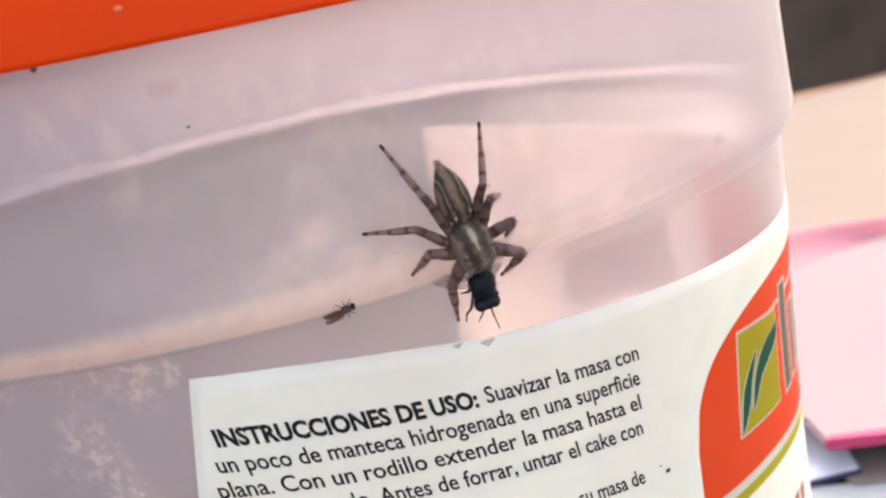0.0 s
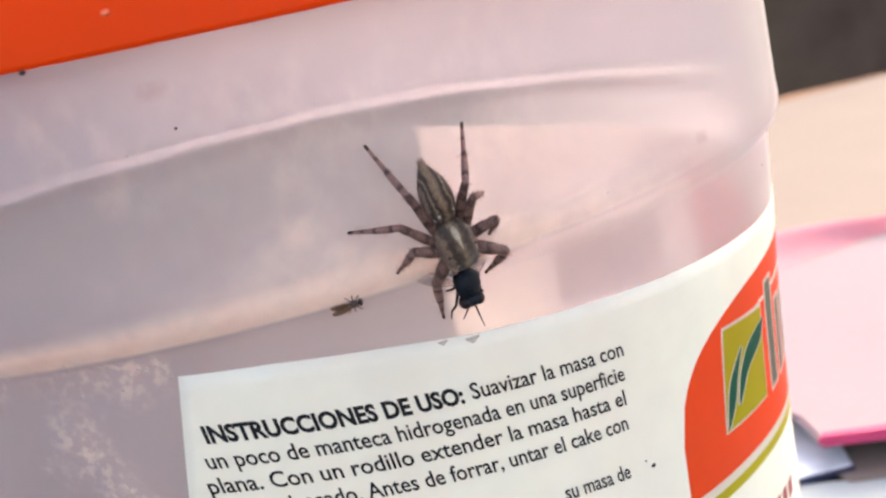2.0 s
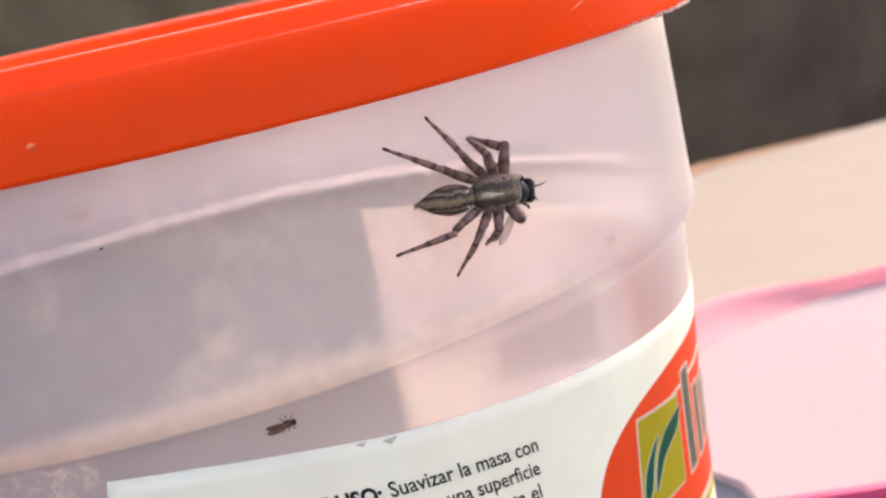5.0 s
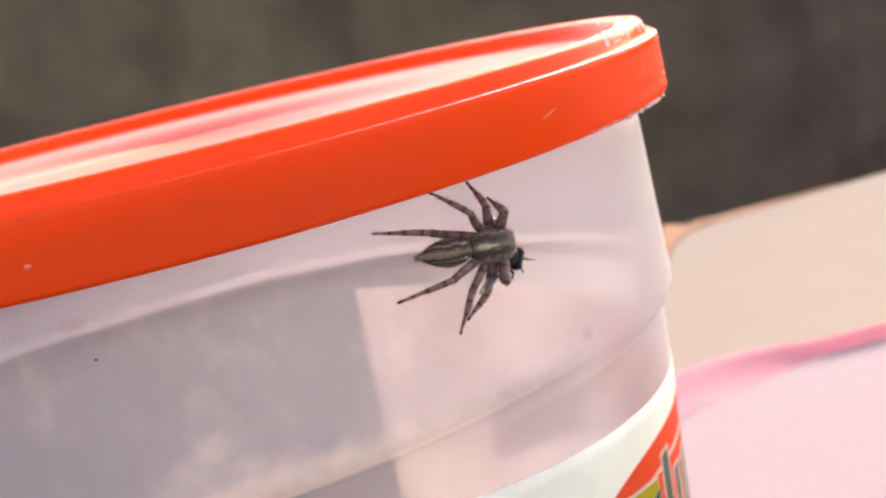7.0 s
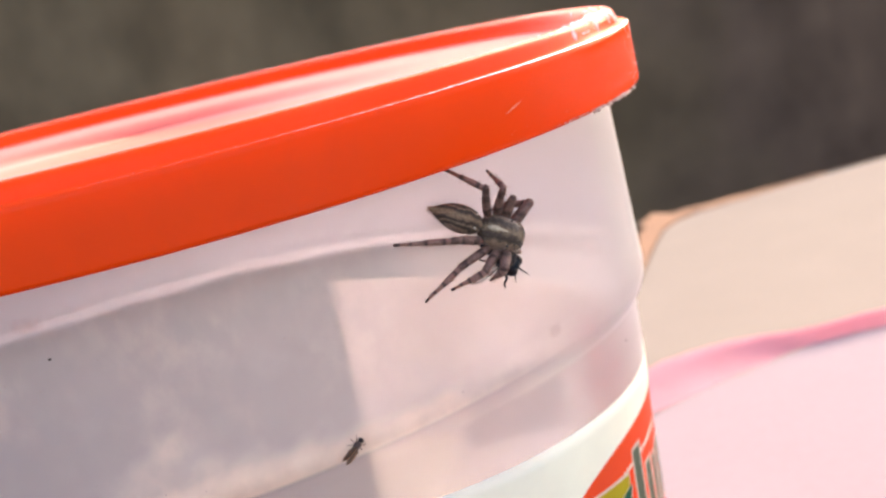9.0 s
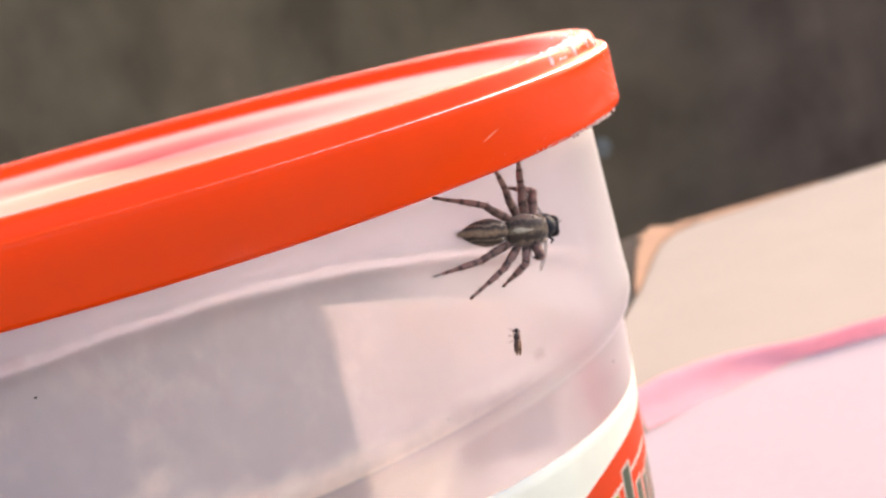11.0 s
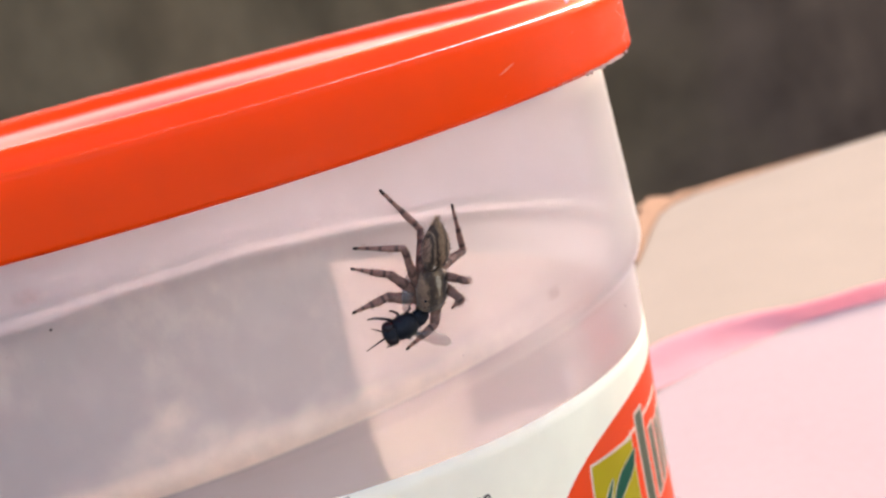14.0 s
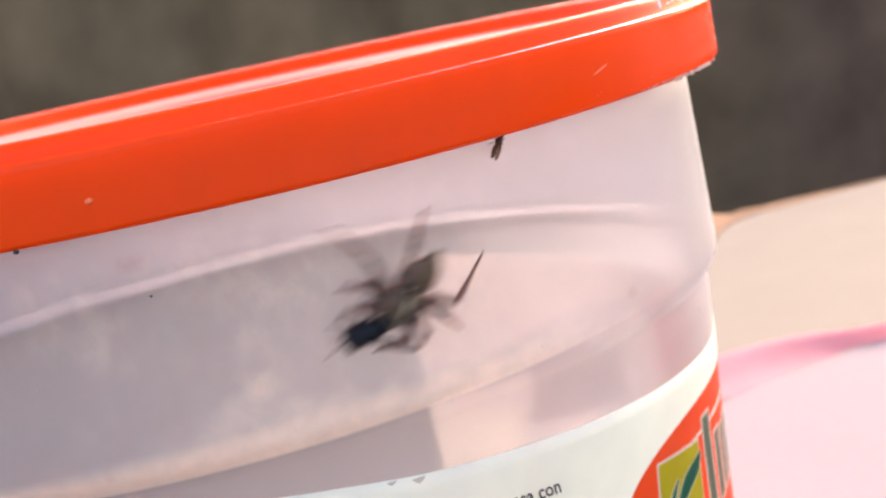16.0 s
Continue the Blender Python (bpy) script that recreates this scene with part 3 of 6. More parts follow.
def bloom(name, a0, a1, profile, material, label, fade):
    """A pale film of scuffs and painted shine on the lid between the angles a0 and a1, along the profile (r, z)."""
    n, rows = 90, len(profile)
    vs = [(p * MM * math.sin(a0 + (a1 - a0) * i / n), -p * MM * math.cos(a0 + (a1 - a0) * i / n), h * MM) for i in range(n + 1) for p, h in profile]
    fs = [(i * rows + k, (i + 1) * rows + k, (i + 1) * rows + k + 1, i * rows + k + 1) for i in range(n) for k in range(rows - 1)]
    ob = link_mesh(name, vs, fs, material, lid, label)
    ob.data.attributes.new("edge", "FLOAT", "POINT").data.foreach_set("value", [fade(i / n, k / (rows - 1)) for i in range(n + 1) for k in range(rows)])


# dust and scuffs, plus the skirt's grazing reflection painted paler towards the end
bloom("scuffed_skirt", 0.62, 1.45, [(61.215, 101.9 + 0.19 * k) for k in range(29)], milky("scuff_and_sheen", 0.20, (0.95, 0.55, 0.46), rough=0.4, gloss=0.0, through=0.3, edge=True), "dusty scuffed end of the skirt with painted grazing sheen",
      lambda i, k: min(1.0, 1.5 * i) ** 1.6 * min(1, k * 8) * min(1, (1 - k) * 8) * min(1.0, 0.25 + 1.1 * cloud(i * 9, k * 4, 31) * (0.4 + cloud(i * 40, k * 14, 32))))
# sun glare on the scuffed end of the crest, painted as a ragged white film
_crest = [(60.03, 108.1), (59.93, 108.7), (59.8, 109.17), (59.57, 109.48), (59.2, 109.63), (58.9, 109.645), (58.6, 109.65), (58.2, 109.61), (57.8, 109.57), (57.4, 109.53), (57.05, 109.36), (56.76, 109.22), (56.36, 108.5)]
bloom("scuffed_crest", 0.82, 1.5, _crest, milky("crest_glare", 0.85, (0.95, 0.86, 0.84), rough=0.4, gloss=0.0, through=0.3, edge=True), "scuffed end of the rim with its glare painted white",
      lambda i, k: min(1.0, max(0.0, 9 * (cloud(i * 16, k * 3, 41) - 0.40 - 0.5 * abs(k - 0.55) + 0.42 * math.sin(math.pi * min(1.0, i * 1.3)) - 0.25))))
# the highlight on the rubbed bead of the skirt's shoulder, painted as a white strip
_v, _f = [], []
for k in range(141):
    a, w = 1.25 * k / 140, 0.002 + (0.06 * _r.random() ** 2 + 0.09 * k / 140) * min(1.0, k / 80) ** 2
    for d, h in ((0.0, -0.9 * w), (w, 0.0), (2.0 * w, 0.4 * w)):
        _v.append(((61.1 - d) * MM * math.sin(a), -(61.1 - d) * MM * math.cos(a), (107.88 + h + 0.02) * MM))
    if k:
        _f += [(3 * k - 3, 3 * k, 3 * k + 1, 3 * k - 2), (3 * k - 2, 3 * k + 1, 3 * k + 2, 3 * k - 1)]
link_mesh("rubbed_edge", _v, _f, M_BEADSHINE, lid, "thin white highlight painted along the rubbed shoulder")

# ---- the surroundings ----
def streaked(name, dark, light, olive):
    """Dull cloth with soft upright folds and blotches, brown on one breadth and faded olive on the next."""
    m = mat(name, dark, rough=0.95, var=0.3, scale=60, bump=0.2, spec=0.1)
    n, l = m.node_tree.nodes, m.node_tree.links
    tc, mp = n.new("ShaderNodeTexCoord"), n.new("ShaderNodeMapping")
    mp.inputs["Scale"].default_value = (13, 1, 5)
    mp.inputs["Rotation"].default_value = (0, radians(-8), 0)
    no, blotch = n.new("ShaderNodeTexNoise"), n.new("ShaderNodeTexNoise")
    no.inputs["Scale"].default_value, no.inputs["Detail"].default_value = 1.0, 6
    no.inputs["Roughness"].default_value = 0.6
    blotch.inputs["Scale"].default_value, blotch.inputs["Detail"].default_value = 14, 5
    ramp, green = n.new("ShaderNodeValToRGB"), n.new("ShaderNodeValToRGB")
    for r, pale in ((ramp, light), (green, olive)):
        r.color_ramp.elements[0].position, r.color_ramp.elements[0].color = 0.38, (*(dark if r is ramp else [c * 0.52 for c in olive]), 1)
        r.color_ramp.elements[1].position, r.color_ramp.elements[1].color = 0.63, (*pale, 1)
    half = n.new("ShaderNodeMix")
    half.inputs[0].default_value = 0.5
    l.new(tc.outputs["Object"], mp.inputs["Vector"])
    l.new(tc.outputs["Object"], blotch.inputs["Vector"])
    l.new(mp.outputs[0], no.inputs["Vector"])
    l.new(no.outputs["Fac"], half.inputs[2])
    l.new(blotch.outputs["Fac"], half.inputs[3])
    l.new(half.outputs[0], ramp.inputs[0])
    l.new(half.outputs[0], green.inputs[0])
    # the olive breadth ends in an uneven seam
    sep, seam, both = n.new("ShaderNodeSeparateXYZ"), n.new("ShaderNodeMapRange"), n.new("ShaderNodeMath")
    both.operation, both.inputs[1].default_value = "MULTIPLY_ADD", 0.5
    l.new(tc.outputs["Object"], sep.inputs[0])
    l.new(no.outputs["Fac"], both.inputs[0])
    l.new(sep.outputs["X"], both.inputs[2])
    seam.inputs["From Min"].default_value, seam.inputs["From Max"].default_value = 0.50, 0.74
    l.new(both.outputs[0], seam.inputs["Value"])
    mix = n.new("ShaderNodeMix")
    mix.data_type = "RGBA"
    l.new(seam.outputs[0], mix.inputs[0])
    l.new(green.outputs[0], mix.inputs[6])
    l.new(ramp.outputs[0], mix.inputs[7])
    l.new(mix.outputs[2], n["Principled BSDF"].inputs["Base Color"])
    return m


M_BACK = streaked("dull_brown_cloth", (0.049, 0.033, 0.024), (0.098, 0.067, 0.047), (0.157, 0.113, 0.066))
_v, _f = [], []
_nx, _nz = 120, 30
for i in range(_nx + 1):
    for k in range(_nz + 1):
        x, z = -2.4 + 4.8 * i / _nx, -0.75 + 1.01 * k / _nz
        _v.append((x, 0.95 + 0.012 * math.sin(x * 23 + 1.5 * math.sin(x * 7)) + 0.02 * noise.noise((x * 3, 0, z * 2)), z))
_h = len(_v)
_v += [(x, y + 0.05, z) for x, y, z in _v]
for i in range(_nx):
    for k in range(_nz):
        a, b = i * (_nz + 1) + k, (i + 1) * (_nz + 1) + k
        _f += [(a, b, b + 1, a + 1), (_h + a + 1, _h + b + 1, _h + b, _h + a)]
for i in range(_nx):
    a, b = i * (_nz + 1) + _nz, (i + 1) * (_nz + 1) + _nz
    _f.append((a, b, _h + b, _h + a))
tagged(link_mesh("wall_back", _v, _f, M_BACK), "dull dark brown cloth-covered low wall", "wall", kind="structure")
bm = bmesh.new()
bmesh.ops.create_icosphere(bm, subdivisions=2, radius=0.008, matrix=Matrix.Translation((0.334, 0.938, -0.025)) @ Matrix.Diagonal((1, 0.2, 1.2, 1)))
part("fleck", bm, mat("pale_fleck", (0.12, 0.11, 0.09), rough=0.9, var=0.3, scale=300), bpy.data.objects["wall_back"], "small pale fleck")
bm = bmesh.new()
box(bm, -40, -40, -0.80, 40, 40, -0.75)
tagged(part("ground", bm, mat("pale_concrete", (0.36, 0.33, 0.29), rough=0.9, var=0.2, scale=20, bump=0.2)), "pale concrete ground", "ground", kind="structure")

table = thing("table", "dark brown worn wooden table under the tub", "table")
bm = bmesh.new()
box(bm, -0.42, -0.24, -0.028, 0.62, 0.402, 0.0, 0.003)
part("table_top", bm, M_TABLE, table)
for x in (-0.37, 0.57):
    for y in (-0.19, 0.35):
        bm = bmesh.new()
        box(bm, x - 0.025, y - 0.025, -0.75, x + 0.025, y + 0.025, -0.028, 0.003)
        part("table_leg", bm, M_TABLE, table)


def slab(name, outline, z0, z1, material, parent=None, label="", bevel=0.0006):
    """A flat sheet with the given outline (mm) and thickness."""
    bm = bmesh.new()
    vs = [bm.verts.new((x * MM, y * MM, z0 * MM)) for x, y in outline]
    face = bm.faces.new(vs)
    ext = bmesh.ops.extrude_face_region(bm, geom=[face])
    bmesh.ops.translate(bm, vec=(0, 0, (z1 - z0) * MM), verts=[v for v in ext["geom"] if isinstance(v, bmesh.types.BMVert)])
    if bevel:
        bmesh.ops.bevel(bm, geom=bm.edges[:], offset=min(bevel, (z1 - z0) * MM * 0.4), segments=2, affect="EDGES")
    return part(name, bm, material, parent, label, smooth=False)


board = thing("cream_board", "cream coloured board with a torn brown corner, lying on the table", "board")
slab("sheet", [(80, 165), (122, 241), (145, 285), (162, 322), (176, 347), (188, 361), (203, 369), (240, 373), (275, 376), (310, 378), (560, 388), (560, 130), (80, 130)], 0.2, 4.0, M_CREAM, board)
slab("torn_edge", [(140, 272), (143, 285), (158, 326), (168, 353), (174, 362), (176, 375), (182, 381), (186.6, 390), (190, 383), (194.4, 374.5), (200, 369), (190, 362), (178, 349), (164, 322)], 0.3, 4.6, M_TORN, board, "torn brown fibrous edge")
slab("torn_edge", [(194.6, 374.5), (196, 381), (206, 378), (222, 379), (246, 377), (266, 378), (268, 375), (240, 371), (204, 367)], 0.3, 4.5, M_TORN, board, "torn brown fibrous edge")

folder = thing("pink_folder", "pale pink folder with a deep pink edge, lying on the board", "folder")
NEAR = [(78, 43), (96, 37), (140, 25), (420, -50)]
FAR = [(420, 97), (228, 132), (172, 142), (156, 145), (146, 145.5), (131, 141.5), (112, 136.5), (95, 128.5)]
slab("cover", NEAR + FAR + [(74, 120), (70, 92), (73, 72), (79, 53)], 6.4, 8.0, M_PINK, folder)
slab("edge", [(77.6, 42.4), (96, 36.3), (140, 24.3), (420, -50.7), (420, -47), (140, 28), (96, 40), (79, 45)], 6.2, 8.2, M_HOT, folder, "deep pink edge strip")
slab("back_cover", [(79, 45), (96, 38.6), (140, 26.6), (420, -48), (420, 95), (172, 139), (130, 138), (96, 126), (90, 100), (88, 64)], 5.0, 6.2, M_NAVY, folder, "dark navy back cover")
# the far edge of the cover is turned up in a wave
_v, _f = [], []
TOP = [(97, 148), (107, 153.5), (118, 155), (126, 154.5), (134, 152), (142, 147.5), (150, 146), (160, 146), (175, 143.5), (230, 133), (420, 97.5)]
FOOT = [(93, 129), (104, 133), (113, 137), (122, 140), (131, 142), (139, 144.8), (147, 145.4), (157, 145), (173, 142), (229, 132), (420, 97)]
for lay in (0, 1):
    for (x1, y1), (x0, y0) in zip(TOP, FOOT):
        for k in range(5):
            q = k / 4
            _v.append(((x0 + (x1 - x0) * q + lay * 0.2) * MM, (y0 + (y1 - y0) * q ** 0.8 + lay * 0.5) * MM, (7.8 + 4.2 * q ** 1.4) * MM))
_m = len(TOP) * 5
for i in range(len(TOP) - 1):
    for k in range(4):
        a, b = i * 5 + k, (i + 1) * 5 + k
        _f += [(a, b, b + 1, a + 1), (_m + a + 1, _m + b + 1, _m + b, _m + a)]
    a, b = i * 5 + 4, (i + 1) * 5 + 4
    _f.append((a, b, _m + b, _m + a))
link_mesh("turned_edge", _v, _f, milky("thin_pink_plastic", 0.95, (0.72, 0.345, 0.385), rough=0.5, gloss=0.2), folder, "deeper pink turned-up edge")

flap = thing("blue_grey_card", "blue-grey card with a dark blue edge, under the folder", "card")
slab("sheet", [(83.3, 42.2), (73, 42.4), (63, 50), (61, 70), (70, 112), (96, 110), (96, 60), (85, 50)], 1.4, 2.0, M_TEAL, flap)
slab("edge", [(83.8, 41.6), (73, 41.7), (62.4, 49.4), (63, 50.1), (73.2, 42.6), (83.6, 42.4)], 0.8, 1.8, M_NAVY, flap, "dark blue edge")
slab("paper_sheet", [(60, 58), (70, 44), (98, 34), (300, -30), (300, -120), (70, -60), (60, 0)], 0.05, 0.6, M_WHITE)
tagged(bpy.data.objects["paper_sheet"], "white paper sheet lying flat on the table", "paper")
slab("beige_paper", [(82, 60), (100, 56), (300, 0), (300, -22), (84, 37.5), (80.6, 38.5), (80, 44)], 0.7, 1.0, M_CREAM)
tagged(bpy.data.objects["beige_paper"], "beige paper strip lying on white paper", "paper")


# ---- the animals ----
def axes_of(n, l):
    tc, sep = n.new("ShaderNodeTexCoord"), n.new("ShaderNodeSeparateXYZ")
    l.new(tc.outputs["Object"], sep.inputs[0])
    return tc, sep


def ramp_of(n, l, source, stops):
    r = n.new("ShaderNodeValToRGB")
    e = r.color_ramp.elements
    e[0].position, e[0].color = stops[0][0], (*stops[0][1], 1)
    e[1].position, e[1].color = stops[-1][0], (*stops[-1][1], 1)
    for p, c in stops[1:-1]:
        x = e.new(p)
        x.color = (*c, 1)
    l.new(source, r.inputs[0])
    return r


def hide(name, stops, along, lo, hi, rough=0.6, jitter=0.45, scale=1300.0, fold=True, sheen=0.04):
    """Hairy skin whose pattern runs along one axis of the piece; fold mirrors it about the middle."""
    m = bpy.data.materials.new(name)
    m.use_nodes = True
    n, l = m.node_tree.nodes, m.node_tree.links
    b = n["Principled BSDF"]
    b.inputs["Roughness"].default_value = rough
    b.inputs["Sheen Weight"].default_value = sheen
    b.inputs["Specular IOR Level"].default_value = 0.22
    tc, sep = axes_of(n, l)
    src = sep.outputs["XYZ".index(along)]
    if fold:
        ab = n.new("ShaderNodeMath")
        ab.operation = "ABSOLUTE"
        l.new(src, ab.inputs[0])
        src = ab.outputs[0]
    mp = n.new("ShaderNodeMapRange")
    mp.inputs["From Min"].default_value, mp.inputs["From Max"].default_value = lo, hi
    l.new(src, mp.inputs["Value"])
    no, fine = n.new("ShaderNodeTexNoise"), n.new("ShaderNodeTexNoise")
    no.inputs["Scale"].default_value, no.inputs["Detail"].default_value = scale, 6
    no.inputs["Roughness"].default_value = 0.65
    fine.inputs["Scale"].default_value, fine.inputs["Detail"].default_value = 7000, 3
    l.new(tc.outputs["Object"], no.inputs["Vector"])
    l.new(tc.outputs["Object"], fine.inputs["Vector"])
    sub = n.new("ShaderNodeMath")
    sub.operation, sub.inputs[1].default_value, sub.inputs[2].default_value = "MULTIPLY_ADD", jitter, -jitter / 2
    l.new(no.outputs["Fac"], sub.inputs[0])
    add = n.new("ShaderNodeMath")
    add.operation = "ADD"
    l.new(mp.outputs[0], add.inputs[0])
    l.new(sub.outputs[0], add.inputs[1])
    r = ramp_of(n, l, add.outputs[0], stops)
    # single hairs, lighter and darker than their neighbours
    speckle = ramp_of(n, l, fine.outputs["Fac"], [(0.32, (0.6, 0.58, 0.57)), (0.52, (1.0, 1.0, 1.0)), (0.72, (1.35, 1.33, 1.3))])
    mul = n.new("ShaderNodeMix")
    mul.data_type, mul.blend_type = "RGBA", "MULTIPLY"
    mul.inputs[0].default_value = 1.0
    l.new(r.outputs[0], mul.inputs[6])
    l.new(speckle.outputs[0], mul.inputs[7])
    l.new(mul.outputs[2], b.inputs["Base Color"])
    bp = n.new("ShaderNodeBump")
    bp.inputs["Strength"].default_value, bp.inputs["Distance"].default_value = 0.5, 0.00008
    l.new(no.outputs["Fac"], bp.inputs["Height"])
    l.new(bp.outputs[0], b.inputs["Normal"])
    return m


M_ABDOMEN = hide("abdomen_hide", [(0.0, (0.19, 0.122, 0.072)), (0.19, (0.145, 0.090, 0.056)), (0.27, (0.058, 0.036, 0.024)), (0.38, (0.036, 0.023, 0.016)), (0.46, (0.07, 0.044, 0.029)), (0.53, (0.225, 0.152, 0.105)), (0.60, (0.10, 0.067, 0.044)), (0.70, (0.034, 0.022, 0.016)),
                                  (0.80, (0.06, 0.038, 0.027)), (0.9, (0.20, 0.128, 0.09)), (1.0, (0.13, 0.08, 0.058))], "Y", 0.0, 0.00128, jitter=0.95, scale=820)
M_CARAPACE = hide("carapace_hide", [(0.0, (0.20, 0.138, 0.084)), (0.14, (0.13, 0.086, 0.052)), (0.24, (0.062, 0.038, 0.025)), (0.46, (0.044, 0.027, 0.018)), (0.58, (0.075, 0.047, 0.031)), (0.72, (0.20, 0.125, 0.080)), (1.0, (0.135, 0.080, 0.054))], "Y", 0.0, 0.00160, jitter=1.1, scale=900, rough=0.55, sheen=0.2)
BAND, SKIN = (0.040, 0.021, 0.017), (0.215, 0.117, 0.092)


def limb_hide(length):
    """Banded skin of a lower leg of that length, mm, ending in a black tip."""
    return hide("banded_limb", [(0.0, SKIN), (0.09, SKIN), (0.14, BAND), (0.21, SKIN), (0.40, (0.215, 0.115, 0.09)), (0.46, BAND), (0.53, SKIN), (0.66, (0.21, 0.115, 0.09)), (0.71, BAND), (0.77, SKIN), (0.87, (0.20, 0.11, 0.086)), (0.91, (0.03, 0.016, 0.013)), (1.0, (0.012, 0.008, 0.007))], "X", 0.0, length * MM, fold=False, jitter=0.10)


M_THIGH = hide("mottled_thigh", [(0.0, (0.105, 0.056, 0.042)), (0.25, (0.175, 0.094, 0.073)), (0.36, (0.05, 0.027, 0.021)), (0.48, (0.19, 0.102, 0.079)), (0.66, (0.165, 0.09, 0.070)), (0.76, (0.040, 0.021, 0.017)), (0.86, (0.175, 0.095, 0.074)), (1.0, (0.08, 0.042, 0.033))], "X", 0.0, 0.0042, fold=False, jitter=0.5)
M_FEELER = mat("tan_feeler_hair", (0.24, 0.15, 0.11), rough=0.8, var=0.35, scale=3000, bump=0.3)
M_FANG = mat("dark_jaw", (0.06, 0.04, 0.035), rough=0.35, var=0.2, scale=3000)
M_EYE = mat("black_eye", (0.006, 0.006, 0.008), rough=0.06, var=0.1, scale=3000, coat=0.5)
M_FLY = mat("blue_black_fly", (0.008, 0.010, 0.015), rough=0.5, var=0.4, scale=2500, bump=0.3, coat=0.0, spec=0.16)
M_FLYEYE = mat("dark_fly_eye", (0.014, 0.009, 0.010), spec=0.2, rough=0.45, var=0.2, scale=5000)
M_WING = milky("smoky_wing", 0.22, (0.30, 0.24, 0.21), rough=0.2, gloss=0.8)
M_GNAT = mat("brown_gnat", (0.04, 0.016, 0.010), rough=0.45, var=0.5, scale=3000)
M_GNATWING = milky("amber_wing", 0.62, (0.26, 0.12, 0.055), rough=0.3, gloss=0.6)


def loft(rings, sides=18):
    """A closed body along +x: rings of (x, half width, half height, z of the middle), mm."""
    bm = bmesh.new()
    rows = []
    for x, w, h, zc in rings:
        rows.append([bm.verts.new(Vector((x, w * math.cos(2 * math.pi * k / sides), zc + h * math.sin(2 * math.pi * k / sides))) * MM) for k in range(sides)])
    for a, b in zip(rows, rows[1:]):
        for k in range(sides):
            q = (k + 1) % sides
            bm.faces.new((a[k], a[q], b[q], b[k]))
    bm.faces.new(rows[0])
    bm.faces.new(rows[-1])
    return bm


def tube(bm, pts, radii, sides=8):
    """A tapering round limb through the points (mm), added to bm."""
    rows = []
    for i, p in enumerate(pts):
        p = Vector(p)
        d = (Vector(pts[min(i + 1, len(pts) - 1)]) - Vector(pts[max(i - 1, 0)])).normalized()
        u = d.cross(Vector((0.13, 0.2, 1))).normalized()
        v = d.cross(u)
        rows.append([bm.verts.new((p + radii[i] * (math.cos(2 * math.pi * k / sides) * u + math.sin(2 * math.pi * k / sides) * v)) * MM) for k in range(sides)])
    for a, b in zip(rows, rows[1:]):
        for k in range(sides):
            q = (k + 1) % sides
            bm.faces.new((a[k], a[q], b[q], b[k]))
    bm.faces.new(rows[0])
    bm.faces.new(rows[-1])
    return bm


def bristles(bm, rings, count, length, seed, thick=0.012, top_only=False):
    """Fine hairs standing off a lofted body, swept back."""
    rnd = random.Random(seed)
    for _ in range(count):
        i = rnd.randrange(len(rings) - 1)
        s = rnd.random()
        x, w, h, zc = [rings[i][k] + (rings[i + 1][k] - rings[i][k]) * s for k in range(4)]
        a = rnd.uniform(0, math.pi) if top_only else rnd.uniform(0, 2 * math.pi)
        n = Vector((0, math.cos(a), math.sin(a)))
        p = Vector((x, w * math.cos(a), zc + h * math.sin(a)))
        tip = p + n * length * rnd.uniform(0.5, 1) + Vector((-length * rnd.uniform(0.2, 1.0), 0, 0))
        tube(bm, [p, (p + tip) / 2 + n * 0.05, tip], [thick, thick * 0.7, thick * 0.2], 3)


spider = thing("jumping_spider", "brown and grey striped jumping spider clinging to the tub", "spider")
AB = [(-2.0, 0.35, 0.3, -0.1), (-2.3, 0.75, 0.65, 0.0), (-2.9, 1.12, 0.95, 0.05), (-3.7, 1.32, 1.1, 0.05), (-4.5, 1.34, 1.1, 0.0), (-5.4, 1.14, 0.95, -0.05), (-6.2, 0.78, 0.68, -0.1),
      (-6.8, 0.42, 0.4, -0.15), (-7.0, 0.27, 0.28, -0.18), (-7.35, 0.17, 0.18, -0.2), (-7.45, 0.05, 0.06, -0.2)]
AB = [(x, w * 0.97, h, z) for x, w, h, z in AB]
bm = loft(AB, 24)
bristles(bm, AB, 240, 0.28, 11)
abdomen = part("abdomen", bm, M_ABDOMEN, spider, "striped pointed abdomen")
for x, y in ((-3.2, 0.55), (-3.2, -0.55), (-4.6, 0.5), (-4.6, -0.5), (-5.5, 0.33), (-5.5, -0.33)):
    bm = bmesh.new()
    bmesh.ops.create_icosphere(bm, subdivisions=2, radius=0.12 * MM, matrix=Matrix.Translation(Vector((x, y, 0.86 if x > -5 else 0.7)) * MM) @ Matrix.Rotation(math.copysign(0.6, y), 4, "Z") @ Matrix.Diagonal((2.6, 0.75, 0.6, 1)))
    part("pale_spot", bm, mat("pale_hair", (0.5, 0.45, 0.38), rough=0.8, var=0.1, scale=4000), abdomen, "pale hair spot")
CT = [(-2.15, 0.35, 0.35, -0.25), (-1.95, 0.85, 0.62, -0.2), (-1.4, 1.38, 0.88, -0.12), (-0.6, 1.66, 1.08, -0.02), (0.3, 1.68, 1.16, 0.05), (1.1, 1.55, 1.16, 0.05), (1.8, 1.38, 1.05, 0.0),
      (2.15, 1.22, 0.85, -0.05), (2.3, 0.95, 0.6, -0.1)]
CT = [(x, w * 0.94, h, z) for x, w, h, z in CT]
bm = loft(CT, 24)
